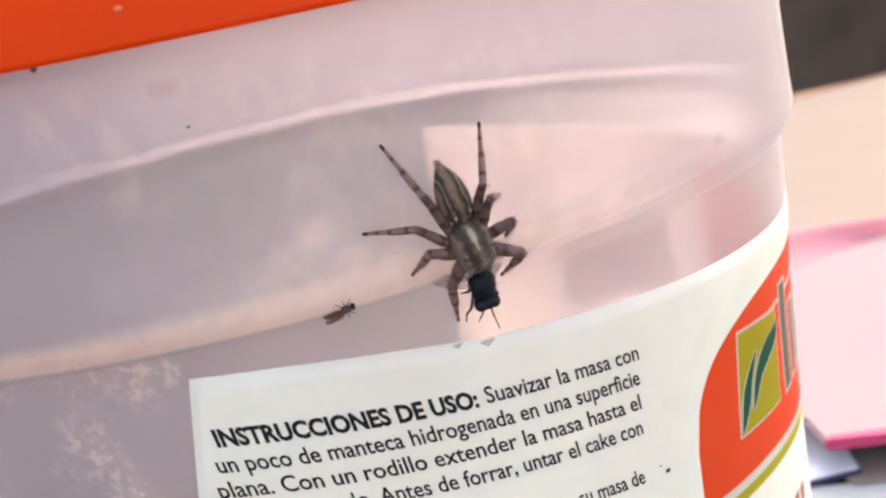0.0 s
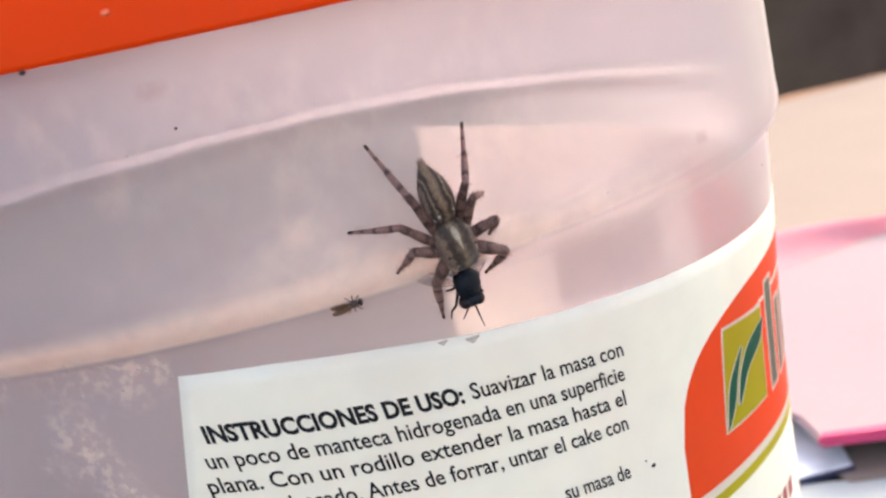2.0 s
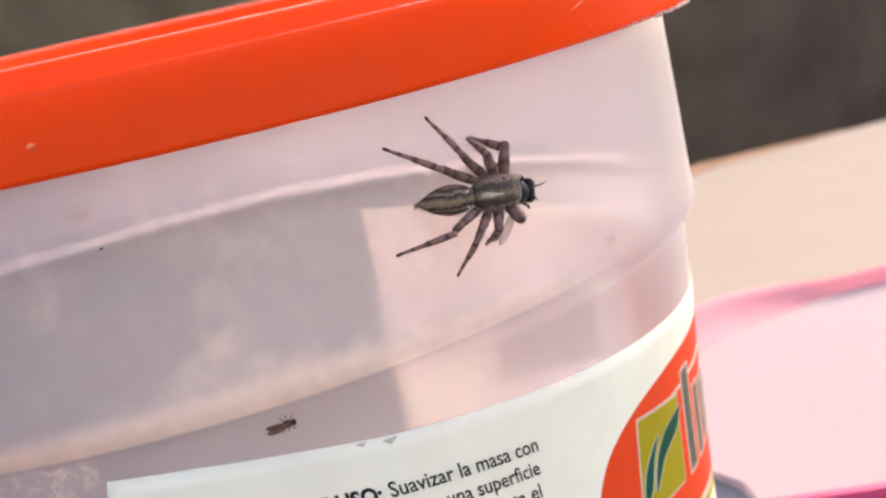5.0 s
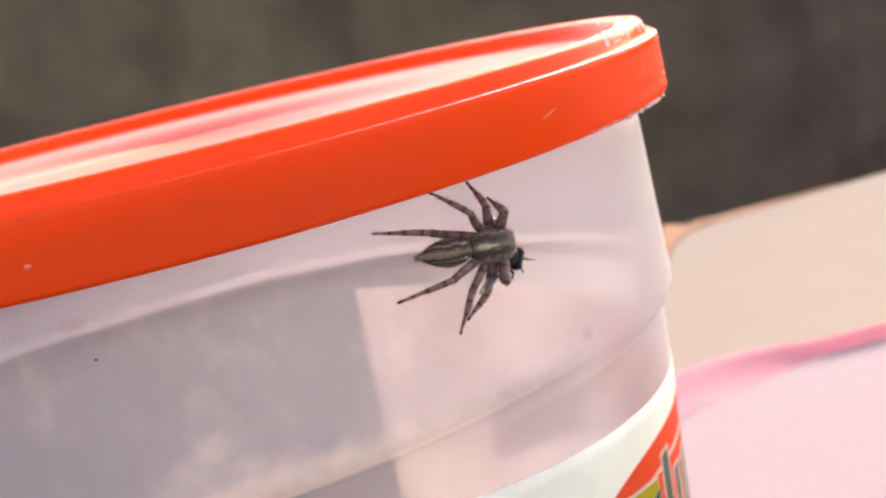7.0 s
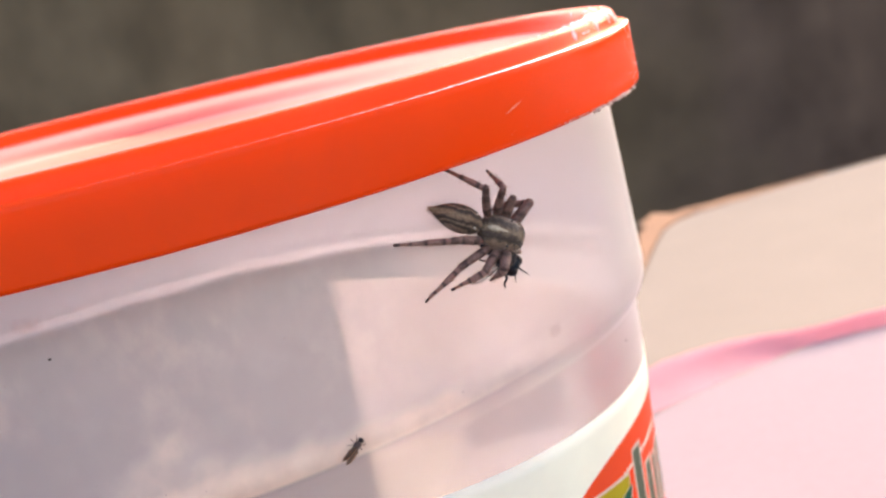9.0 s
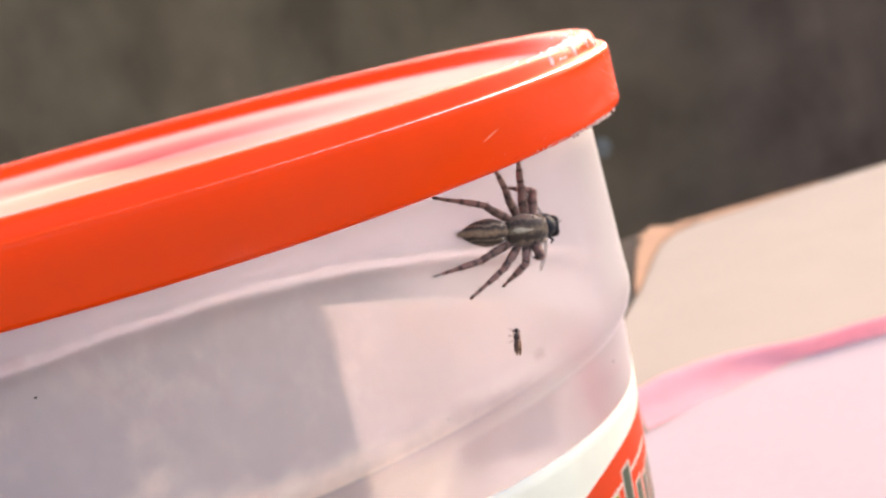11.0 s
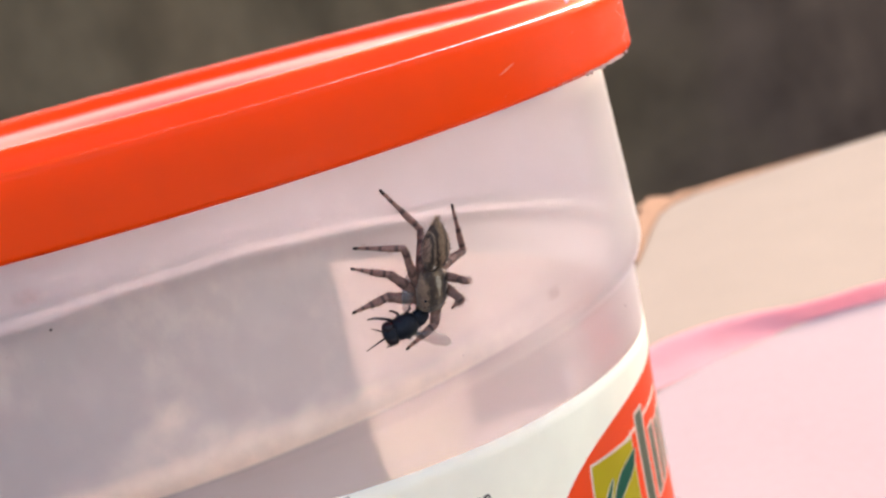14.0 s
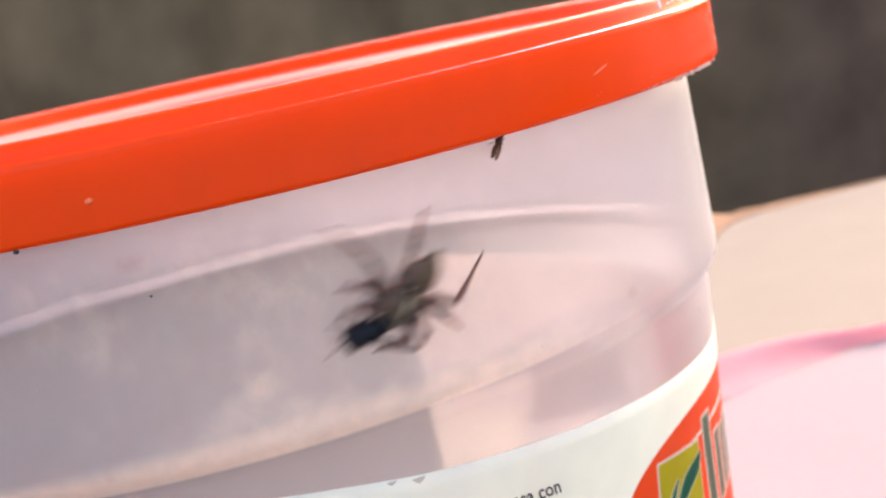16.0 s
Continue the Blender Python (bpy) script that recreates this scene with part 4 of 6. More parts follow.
bristles(bm, CT, 420, 0.3, 12)
CREST = [(-1.75, 0.1, 0.1, 0.42), (-1.5, 0.24, 0.16, 0.62), (-1.0, 0.32, 0.16, 0.84), (-0.4, 0.22, 0.14, 0.98), (0.2, 0.06, 0.08, 1.12)]
head = part("carapace", bm, M_CARAPACE, spider, "dark head and thorax with a pale middle stripe")
FACE = [(1.5, 1.30, 1.06, 0.05), (1.9, 1.2, 0.95, 0.0), (2.2, 1.0, 0.75, -0.05)]
bm = bmesh.new()
bristles(bm, FACE, 130, 0.34, 17, thick=0.02, top_only=True)
part("face_hair", bm, mat("tan_hair", (0.42, 0.31, 0.21), rough=0.8, var=0.25, scale=4000), head, "pale tan hairs round the eyes")
bm = loft(CREST, 10)
bristles(bm, CREST, 40, 0.2, 19, top_only=True)
part("crest", bm, hide("cream_hair", [(0.0, (0.46, 0.38, 0.27)), (0.6, (0.33, 0.26, 0.175)), (1.0, (0.12, 0.082, 0.05))], "Y", 0.0, 0.0005, jitter=0.7), head, "cream hair patch")
for x, y, z, r in ((2.2, 0.36, 0.18, 0.3), (2.2, -0.36, 0.18, 0.3), (2.0, 0.78, 0.28, 0.19), (2.0, -0.78, 0.28, 0.19), (0.55, 1.15, 0.72, 0.17), (0.55, -1.15, 0.72, 0.17), (1.35, 1.08, 0.66, 0.09), (1.35, -1.08, 0.66, 0.09)):
    bm = bmesh.new()
    bmesh.ops.create_icosphere(bm, subdivisions=2, radius=r * MM, matrix=Matrix.Translation(Vector((x, y, z)) * MM))
    part("eye", bm, M_EYE, head, "glossy black eye")
for sy in (1, -1):
    bm = tube(bmesh.new(), [(1.9, 0.4 * sy, -0.5), (2.35, 0.42 * sy, -0.85), (2.5, 0.38 * sy, -1.3)], [0.32, 0.3, 0.14], 10)
    part("jaw", bm, M_FANG, spider, "dark jaw")
    bm = tube(bmesh.new(), [(1.7, 0.8 * sy, -0.5), (2.4, 1.0 * sy, -0.35), (2.85, 0.85 * sy, -0.75), (2.95, 0.7 * sy, -1.0)], [0.2, 0.22, 0.24, 0.12], 8)
    part("feeler", bm, M_FEELER, spider, "short hairy feeler")

LEG = [6.3, 6.4, 8.2, 9.8]
upper_legs, lower_legs = [], []
LEG_HIDES = [limb_hide(x * 0.53) for x in LEG]
for i in range(8):
    total = LEG[i % 4]
    a, b = total * 0.47, total * 0.53
    fat = (1.25, 1.1, 0.95, 0.95)[i % 4]
    rings = [(-0.25, 0.24 * fat, 0.26 * fat, 0), (0.0, 0.34 * fat, 0.36 * fat, 0), (a * 0.3, 0.43 * fat, 0.45 * fat, 0.05), (a * 0.62, 0.40 * fat, 0.42 * fat, 0.08), (a * 0.74, 0.33 * fat, 0.34 * fat, 0.06),
             (a * 0.86, 0.36 * fat, 0.36 * fat, 0.04), (a, 0.31 * fat, 0.31 * fat, 0.0), (a + 0.18, 0.16 * fat, 0.16 * fat, -0.02)]
    bm = loft(rings, 12)
    bristles(bm, rings, 50, 0.3, 20 + i)
    upper_legs.append(part("upper_leg", bm, M_THIGH, spider, "mottled brown upper leg"))
    rings = [(-0.15, 0.2 * fat, 0.2 * fat, 0), (0.05, 0.29 * fat, 0.29 * fat, 0.02), (b * 0.25, 0.31 * fat, 0.31 * fat, 0.05), (b * 0.46, 0.25 * fat, 0.25 * fat, 0.04), (b * 0.52, 0.2 * fat, 0.2 * fat, 0.03),
             (b * 0.75, 0.16, 0.16, 0.0), (b * 0.86, 0.13, 0.13, 0), (b * 0.97, 0.14, 0.14, 0), (b, 0.07, 0.07, 0)]
    bm = loft(rings, 10)
    bristles(bm, rings[:7], 45, 0.42, 40 + i)
    lower_legs.append(part("lower_leg", bm, LEG_HIDES[i % 4], spider, "tan lower leg with dark bands"))


def wing(length, width, thick=0.02):
    """A flat veined wing from its root along +x."""
    outline = [(0, 0.02), (0.15, 0.35), (0.45, 0.62), (0.75, 0.6), (0.93, 0.38), (1.0, 0.0), (0.9, -0.28), (0.6, -0.4), (0.25, -0.25), (0, -0.05)]
    bm = bmesh.new()
    vs = [bm.verts.new(Vector((x * length, y * width, 0.05 * math.sin(5 * x))) * MM) for x, y in outline]
    f = bm.faces.new(vs)
    ext = bmesh.ops.extrude_face_region(bm, geom=[f])
    bmesh.ops.translate(bm, vec=(0, 0, thick * MM), verts=[v for v in ext["geom"] if isinstance(v, bmesh.types.BMVert)])
    return bm


prey_fly = thing("prey_fly", "dead blue-black fly held in the spider's jaws", "fly")
bm = bmesh.new()
bmesh.ops.create_uvsphere(bm, u_segments=16, v_segments=12, radius=0.72 * MM, matrix=Matrix.Diagonal((0.72, 1.15, 0.95, 1)))
fly_head = part("head", bm, M_FLY, prey_fly)
for sy in (1, -1):
    bm = bmesh.new()
    bmesh.ops.create_uvsphere(bm, u_segments=14, v_segments=10, radius=0.5 * MM, matrix=Matrix.Translation(Vector((0.05, 0.45 * sy, 0.12)) * MM) @ Matrix.Diagonal((0.9, 0.85, 1.1, 1)))
    part("eye", bm, M_FLYEYE, fly_head, "dark reddish eye")
TH = [(-0.1, 0.5, 0.45, 0), (-0.5, 0.75, 0.68, 0.08), (-1.1, 0.88, 0.85, 0.12), (-1.7, 0.85, 0.82, 0.1), (-2.15, 0.55, 0.52, 0.02), (-2.3, 0.3, 0.3, 0)]
bm = loft(TH, 16)
bristles(bm, TH, 60, 0.25, 70)
part("thorax", bm, M_FLY, prey_fly)
bm = loft([(-2.0, 0.35, 0.35, -0.05), (-2.3, 0.6, 0.52, -0.15), (-2.8, 0.62, 0.5, -0.25), (-3.3, 0.42, 0.34, -0.35), (-3.6, 0.12, 0.1, -0.4)], 16)
part("abdomen", bm, M_FLY, prey_fly)
for sy, ang in ((1, 143), (-1, -122)):
    ob = part("wing", wing(3.4, 0.9), M_WING, prey_fly, "smoky clear wing")
    ob.matrix_basis = Matrix.Translation(Vector((-1.3, 0.6 * sy, 0.35)) * MM) @ Matrix.Rotation(radians(ang), 4, "Z") @ Matrix.Rotation(radians(12 * sy), 4, "X")
for j, (x, sy, dx, dy) in enumerate(((-0.7, 1, 0.9, 0.4), (-0.7, -1, 1.5, 0.7), (-1.2, 1, -0.3, 0.5), (-1.2, -1, 0.3, 0.6), (-1.7, 1, -0.9, 0.6), (-1.7, -1, -0.8, 0.5))):
    bm = tube(bmesh.new(), [(x, 0.6 * sy, -0.3), (x + dx * 0.5, (0.6 + dy * 0.7) * sy, 0.05), (x + dx * 0.8, (0.6 + dy) * sy, -0.5), (x + dx * 1.25, (0.6 + dy * 1.1) * sy, -0.85)], [0.12, 0.1, 0.07, 0.04], 6)
    part("leg", bm, M_FLY, prey_fly)
for sy, fx, fy in ((1, 2.1, 0.45), (-1, 1.15, 0.8)):
    bm = tube(bmesh.new(), [(0.35, 0.2 * sy, -0.1), (fx * 0.6, fy * 0.6 * sy, 0.05), (fx, fy * sy, -0.1)], [0.08, 0.06, 0.03], 6)
    part("antenna", bm, M_FLY, fly_head)

for ob in prey_fly.children_recursive:
    ob.data.transform(Matrix.Diagonal((1.22, 1.25, 1.25, 1)))
    ob.location = ob.location * 1.3

gnat = thing("gnat", "tiny brown gnat walking on the tub's wall", "gnat")
bm = loft([(-1.25, 0.05, 0.05, 0), (-1.0, 0.22, 0.2, 0), (-0.5, 0.3, 0.27, 0.02), (-0.1, 0.22, 0.22, 0.02), (0.0, 0.16, 0.16, 0)], 12)
part("abdomen", bm, M_GNAT, gnat)
bm = loft([(-0.05, 0.16, 0.16, 0), (0.2, 0.32, 0.34, 0.05), (0.55, 0.3, 0.3, 0.05), (0.72, 0.15, 0.15, 0)], 12)
part("thorax", bm, M_GNAT, gnat)
bm = bmesh.new()
bmesh.ops.create_uvsphere(bm, u_segments=12, v_segments=8, radius=0.26 * MM, matrix=Matrix.Translation(Vector((0.9, 0, 0)) * MM) @ Matrix.Diagonal((0.8, 1.15, 1, 1)))
part("head", bm, M_FLYEYE, gnat, "dark head")
for sy in (1, -1):
    ob = part("wing", wing(1.7, 0.46, 0.012), M_GNATWING, gnat, "amber clear wing")
    ob.matrix_basis = Matrix.Translation(Vector((0.2, 0.12 * sy, 0.3)) * MM) @ Matrix.Rotation(radians(180 - 4 * sy), 4, "Z")
    for x, dx, dy in ((0.55, 0.55, 0.45), (0.35, 0.05, 0.6), (0.15, -0.5, 0.5)):
        bm = tube(bmesh.new(), [(x, 0.2 * sy, -0.1), (x + dx * 0.5, (0.2 + dy * 0.7) * sy, 0.02), (x + dx, (0.2 + dy) * sy, -0.42)], [0.05, 0.04, 0.02], 5)
        part("leg", bm, M_GNAT, gnat)


# ---- what moves ----
def motions():
    walk(spider, [
        (0, pose(0.01194, -0.05850, 0.08181, 130.2, 69.5, 53.4)),
        (2.25, pose(0.01194, -0.05850, 0.08181, 130.2, 69.5, 53.4)),
        (2.5, pose(0.02037, -0.05636, 0.08569, 91.9, 32.0, 22.6)),
        (3, pose(0.02256, -0.05508, 0.08691, 90.4, 22.7, 18.3)),
        (3.8, pose(0.02256, -0.05508, 0.08691, 90.4, 22.7, 18.3)),
        (6, pose(0.02767, -0.05270, 0.09425, 91.5, -5.3, 18.2)),
        (6.5, pose(0.02744, -0.05288, 0.09410, 89.7, 6.5, 25.1)),
        (7, pose(0.02823, -0.05245, 0.09477, 84.7, 7.6, 19.1)),
        (7.5, pose(0.02910, -0.05198, 0.09404, 89.3, 15.7, 26.6)),
        (8, pose(0.03057, -0.05116, 0.09413, 78.8, 34.6, 16.5)),
        (10.5, pose(0.03680, -0.04719, 0.09391, 85.2, 19.8, 20.8)),
        (11, pose(0.03834, -0.04572, 0.09476, 87.2, 13.8, 21.7)),
        (11.6, pose(0.03834, -0.04572, 0.09476, 87.2, 13.8, 21.7)),
        (12, pose(0.03910, -0.04593, 0.09528, 86.1, 12.3, 21.6)),
        (12.5, pose(0.03849, -0.04623, 0.09458, 86.8, 15.2, 23.8)),
        (12.7, pose(0.03849, -0.04623, 0.09458, 86.8, 15.2, 23.8)),
        (12.85, pose(0.03043, -0.05095, 0.08968, 55.3, 68.6, -5.4)),
        (13.05, pose(0.03043, -0.05095, 0.08968, 55.3, 68.6, -5.4)),
        (13.5, pose(0.02675, -0.05313, 0.08845, 162.7, 70.1, 103.2)),
        (14, pose(0.02449, -0.05447, 0.08861, 178.8, 56.6, 112.6)),
        (14.5, pose(0.02246, -0.05495, 0.08860, -177.5, 48.8, 122.5)),
        (15, pose(0.02077, -0.05582, 0.08965, -174.3, 34.6, 120.8)),
        (15.5, pose(0.01935, -0.05625, 0.08963, -166.4, 32.2, 123.9)),
        (15.9, pose(0.01935, -0.05625, 0.08963, -166.4, 32.2, 123.9)),
        (16, pose(0.01379, -0.05793, 0.08921, -142.6, 37.6, 126.8))])
    walk(upper_legs[0], [
        (0, pose(0.00125, 0.00105, -0.00050, -10.0, -19.4, 54.0)),
        (2.25, pose(0.00125, 0.00105, -0.00050, -10.0, -19.4, 54.0)),
        (2.5, pose(0.00125, 0.00105, -0.00050, -37.5, -51.7, 98.1)),
        (3, pose(0.00125, 0.00105, -0.00050, -33.7, -34.3, 92.6)),
        (3.8, pose(0.00125, 0.00105, -0.00050, -33.7, -34.3, 92.6)),
        (6, pose(0.00125, 0.00105, -0.00050, -31.8, 24.0, 74.8)),
        (6.5, pose(0.00125, 0.00105, -0.00050, -32.8, -29.9, 91.9)),
        (7, pose(0.00125, 0.00105, -0.00050, -39.5, -52.5, 101.8)),
        (7.5, pose(0.00125, 0.00105, -0.00050, -11.2, -36.4, 62.6)),
        (8, pose(0.00125, 0.00105, -0.00050, -7.0, -26.6, 54.5)),
        (10.5, pose(0.00125, 0.00105, -0.00050, -22.1, -10.4, 99.3)),
        (11, pose(0.00125, 0.00105, -0.00050, -23.5, 16.0, 70.5)),
        (11.6, pose(0.00125, 0.00105, -0.00050, -23.5, 16.0, 70.5)),
        (11.8, pose(0.00125, 0.00105, -0.00050, -22.0, -9.3, 94.8)),
        (12, pose(0.00125, 0.00105, -0.00050, -32.5, -32.7, 122.9)),
        (12.5, pose(0.00125, 0.00105, -0.00050, -27.6, -38.8, 114.6)),
        (12.7, pose(0.00125, 0.00105, -0.00050, -27.6, -38.8, 114.6)),
        (12.85, pose(0.00125, 0.00105, -0.00050, -5.1, -27.2, 74.6)),
        (13.05, pose(0.00125, 0.00105, -0.00050, -5.1, -27.2, 74.6)),
        (13.5, pose(0.00125, 0.00105, -0.00050, 36.1, -44.3, 9.8)),
        (14, pose(0.00125, 0.00105, -0.00050, 64.0, -35.0, -32.6)),
        (14.5, pose(0.00125, 0.00105, -0.00050, 70.4, -35.0, -43.9)),
        (15, pose(0.00125, 0.00105, -0.00050, 77.2, -31.4, -56.2)),
        (15.5, pose(0.00125, 0.00105, -0.00050, 73.4, -42.5, -50.0)),
        (15.9, pose(0.00125, 0.00105, -0.00050, 73.4, -42.5, -50.0)),
        (16, pose(0.00125, 0.00105, -0.00050, 14.1, -87.3, 10.4))])
    walk(lower_legs[0], [
        (0, pose(0.00289, 0.00331, 0.00048, -13.7, 36.8, -39.6)),
        (2.25, pose(0.00289, 0.00331, 0.00048, -13.7, 36.8, -39.6)),
        (2.5, pose(0.00099, 0.00287, 0.00182, 24.9, 46.6, 15.7)),
        (3, pose(0.00114, 0.00349, 0.00117, -52.4, 64.5, -71.8)),
        (3.8, pose(0.00114, 0.00349, 0.00117, -52.4, 64.5, -71.8)),
        (4.9, pose(0.00155, 0.00358, -0.00027, -178.3, 50.0, 155.0)),
        (6, pose(0.00196, 0.00366, -0.00170, 174.1, -7.7, 136.5)),
        (6.25, pose(0.00156, 0.00364, -0.00036, 170.8, 25.9, 117.1)),
        (6.5, pose(0.00116, 0.00362, 0.00098, 147.2, 54.8, 82.3)),
        (7, pose(0.00088, 0.00282, 0.00185, 146.9, 64.0, 82.0)),
        (7.5, pose(0.00235, 0.00317, 0.00126, 128.9, 71.7, 62.6)),
        (8, pose(0.00279, 0.00321, 0.00083, -25.4, 68.8, -93.1)),
        (9.25, pose(0.00178, 0.00356, 0.00043, -123.1, 64.5, 164.4)),
        (10.5, pose(0.00078, 0.00392, 0.00004, -142.2, 31.6, 139.9)),
        (11, pose(0.00220, 0.00373, -0.00132, -133.4, -2.2, 172.2)),
        (11.6, pose(0.00220, 0.00373, -0.00132, -133.4, -2.2, 172.2)),
        (12, pose(-0.00010, 0.00314, 0.00110, -134.6, 37.0, 168.4)),
        (12.5, pose(0.00029, 0.00315, 0.00136, -132.2, 50.9, 171.8)),
        (12.7, pose(0.00029, 0.00315, 0.00136, -132.2, 50.9, 171.8)),
        (12.775, pose(0.00112, 0.00337, 0.00111, -72.4, 82.0, -125.9)),
        (12.85, pose(0.00195, 0.00359, 0.00086, 22.1, 55.7, -28.9)),
        (13.05, pose(0.00195, 0.00359, 0.00086, 22.1, 55.7, -28.9)),
        (13.5, pose(0.00334, 0.00141, 0.00157, 4.6, 24.0, -55.0)),
        (14, pose(0.00330, -0.00026, 0.00120, 3.4, 0.8, -60.3)),
        (14.5, pose(0.00300, -0.00064, 0.00120, 3.1, 4.2, -66.1)),
        (15, pose(0.00267, -0.00107, 0.00105, 2.5, -15.0, -59.0)),
        (15.5, pose(0.00266, -0.00063, 0.00151, 3.4, -9.6, -63.4)),
        (15.9, pose(0.00266, -0.00063, 0.00151, 3.4, -9.6, -63.4)),
        (16, pose(0.00139, 0.00108, 0.00246, 2.5, 6.2, -33.3))])
    walk(upper_legs[1], [
        (0, pose(0.00050, 0.00130, -0.00050, -69.7, -41.4, 123.1)),
        (2.25, pose(0.00050, 0.00130, -0.00050, -69.7, -41.4, 123.1)),
        (2.5, pose(0.00050, 0.00130, -0.00050, -66.0, -30.5, 116.7)),
        (3, pose(0.00050, 0.00130, -0.00050, -70.0, -35.2, 124.2)),
        (3.8, pose(0.00050, 0.00130, -0.00050, -70.0, -35.2, 124.2)),
        (6, pose(0.00050, 0.00130, -0.00050, -70.2, -27.1, 124.5)),
        (6.5, pose(0.00050, 0.00130, -0.00050, -66.4, -32.2, 116.8)),
        (7, pose(0.00050, 0.00130, -0.00050, -65.2, -34.6, 114.7)),
        (7.5, pose(0.00050, 0.00130, -0.00050, -64.2, -17.7, 112.4)),
        (8, pose(0.00050, 0.00130, -0.00050, -56.4, -77.0, 103.2)),
        (9.25, pose(0.00050, 0.00130, -0.00050, -74.0, -40.7, 122.7)),
        (10.5, pose(0.00050, 0.00130, -0.00050, -75.7, -3.6, 127.0)),
        (11, pose(0.00050, 0.00130, -0.00050, -72.1, -12.7, 102.3)),
        (11.6, pose(0.00050, 0.00130, -0.00050, -72.1, -12.7, 102.3)),
        (12, pose(0.00050, 0.00130, -0.00050, -73.4, -14.3, 107.8)),
        (12.5, pose(0.00050, 0.00130, -0.00050, -73.5, -15.0, 107.9)),
        (12.7, pose(0.00050, 0.00130, -0.00050, -73.5, -15.0, 107.9)),
        (12.85, pose(0.00050, 0.00130, -0.00050, -78.9, -28.6, 122.4)),
        (13.05, pose(0.00050, 0.00130, -0.00050, -78.9, -28.6, 122.4)),
        (13.5, pose(0.00050, 0.00130, -0.00050, -52.1, -82.0, 93.4)),
        (14, pose(0.00050, 0.00130, -0.00050, -107.9, -85.2, 149.5)),
        (14.5, pose(0.00050, 0.00130, -0.00050, 162.3, -87.3, -120.6)),
        (15, pose(0.00050, 0.00130, -0.00050, 44.4, -76.4, -2.5)),
        (15.5, pose(0.00050, 0.00130, -0.00050, -155.7, -81.4, -162.7)),
        (15.9, pose(0.00050, 0.00130, -0.00050, -155.7, -81.4, -162.7)),
        (16, pose(0.00050, 0.00130, -0.00050, -72.5, -70.0, 112.6))])
    walk(lower_legs[1], [
        (0, pose(-0.00073, 0.00319, 0.00149, -1.9, 45.3, -4.7)),
        (2.25, pose(-0.00073, 0.00319, 0.00149, -1.9, 45.3, -4.7)),
        (2.5, pose(-0.00067, 0.00361, 0.00103, 47.9, 57.4, 56.6)),
        (3, pose(-0.00088, 0.00334, 0.00124, -39.9, 76.4, -35.2)),
        (3.8, pose(-0.00088, 0.00334, 0.00124, -39.9, 76.4, -35.2)),
        (6, pose(-0.00102, 0.00351, 0.00087, 102.4, 43.8, 110.5)),
        (6.5, pose(-0.00065, 0.00357, 0.00110, 107.1, 52.8, 116.8)),
        (7, pose(-0.00054, 0.00355, 0.00121, 91.0, 45.3, 95.6)),
        (7.5, pose(-0.00059, 0.00395, 0.00041, 116.3, 35.4, 133.7)),
        (7.75, pose(-0.00012, 0.00295, 0.00142, 80.3, 56.2, 85.6)),
        (8, pose(0.00035, 0.00196, 0.00243, 30.2, 46.4, 24.0)),
        (9.25, pose(-0.00048, 0.00283, 0.00106, -140.6, 71.4, -147.9)),
        (10.5, pose(-0.00131, 0.00370, -0.00031, -144.9, 9.5, -153.6)),
        (10.75, pose(-0.00072, 0.00395, -0.00007, -147.8, -3.5, 154.9)),
        (11, pose(-0.00013, 0.00419, 0.00017, -139.3, -13.8, 102.3)),
        (11.6, pose(-0.00013, 0.00419, 0.00017, -139.3, -13.8, 102.3)),
        (12, pose(-0.00039, 0.00409, 0.00025, -141.1, -14.1, 109.8)),
        (12.25, pose(-0.00039, 0.00408, 0.00026, -142.0, 21.6, 97.3)),
        (12.5, pose(-0.00039, 0.00407, 0.00028, -156.3, 55.7, 75.5)),
        (12.7, pose(-0.00039, 0.00407, 0.00028, -156.3, 55.7, 75.5)),
        (12.85, pose(-0.00092, 0.00353, 0.00094, -156.9, 47.1, 74.7)),
        (13.05, pose(-0.00092, 0.00353, 0.00094, -156.9, 47.1, 74.7)),
        (13.5, pose(0.00048, 0.00172, 0.00248, 168.4, 34.4, 23.8)),
        (14, pose(0.00028, 0.00143, 0.00250, 163.2, 35.1, 14.6)),
        (14.5, pose(0.00043, 0.00118, 0.00251, 159.8, 14.8, 6.8)),
        (15, pose(0.00121, 0.00127, 0.00243, 153.4, -0.0, -39.5)),
        (15.5, pose(0.00007, 0.00117, 0.00248, 152.8, -1.7, 3.6)),
        (15.9, pose(0.00007, 0.00117, 0.00248, 152.8, -1.7, 3.6)),
        (16, pose(0.00010, 0.00225, 0.00233, 153.5, 11.5, 11.7))])
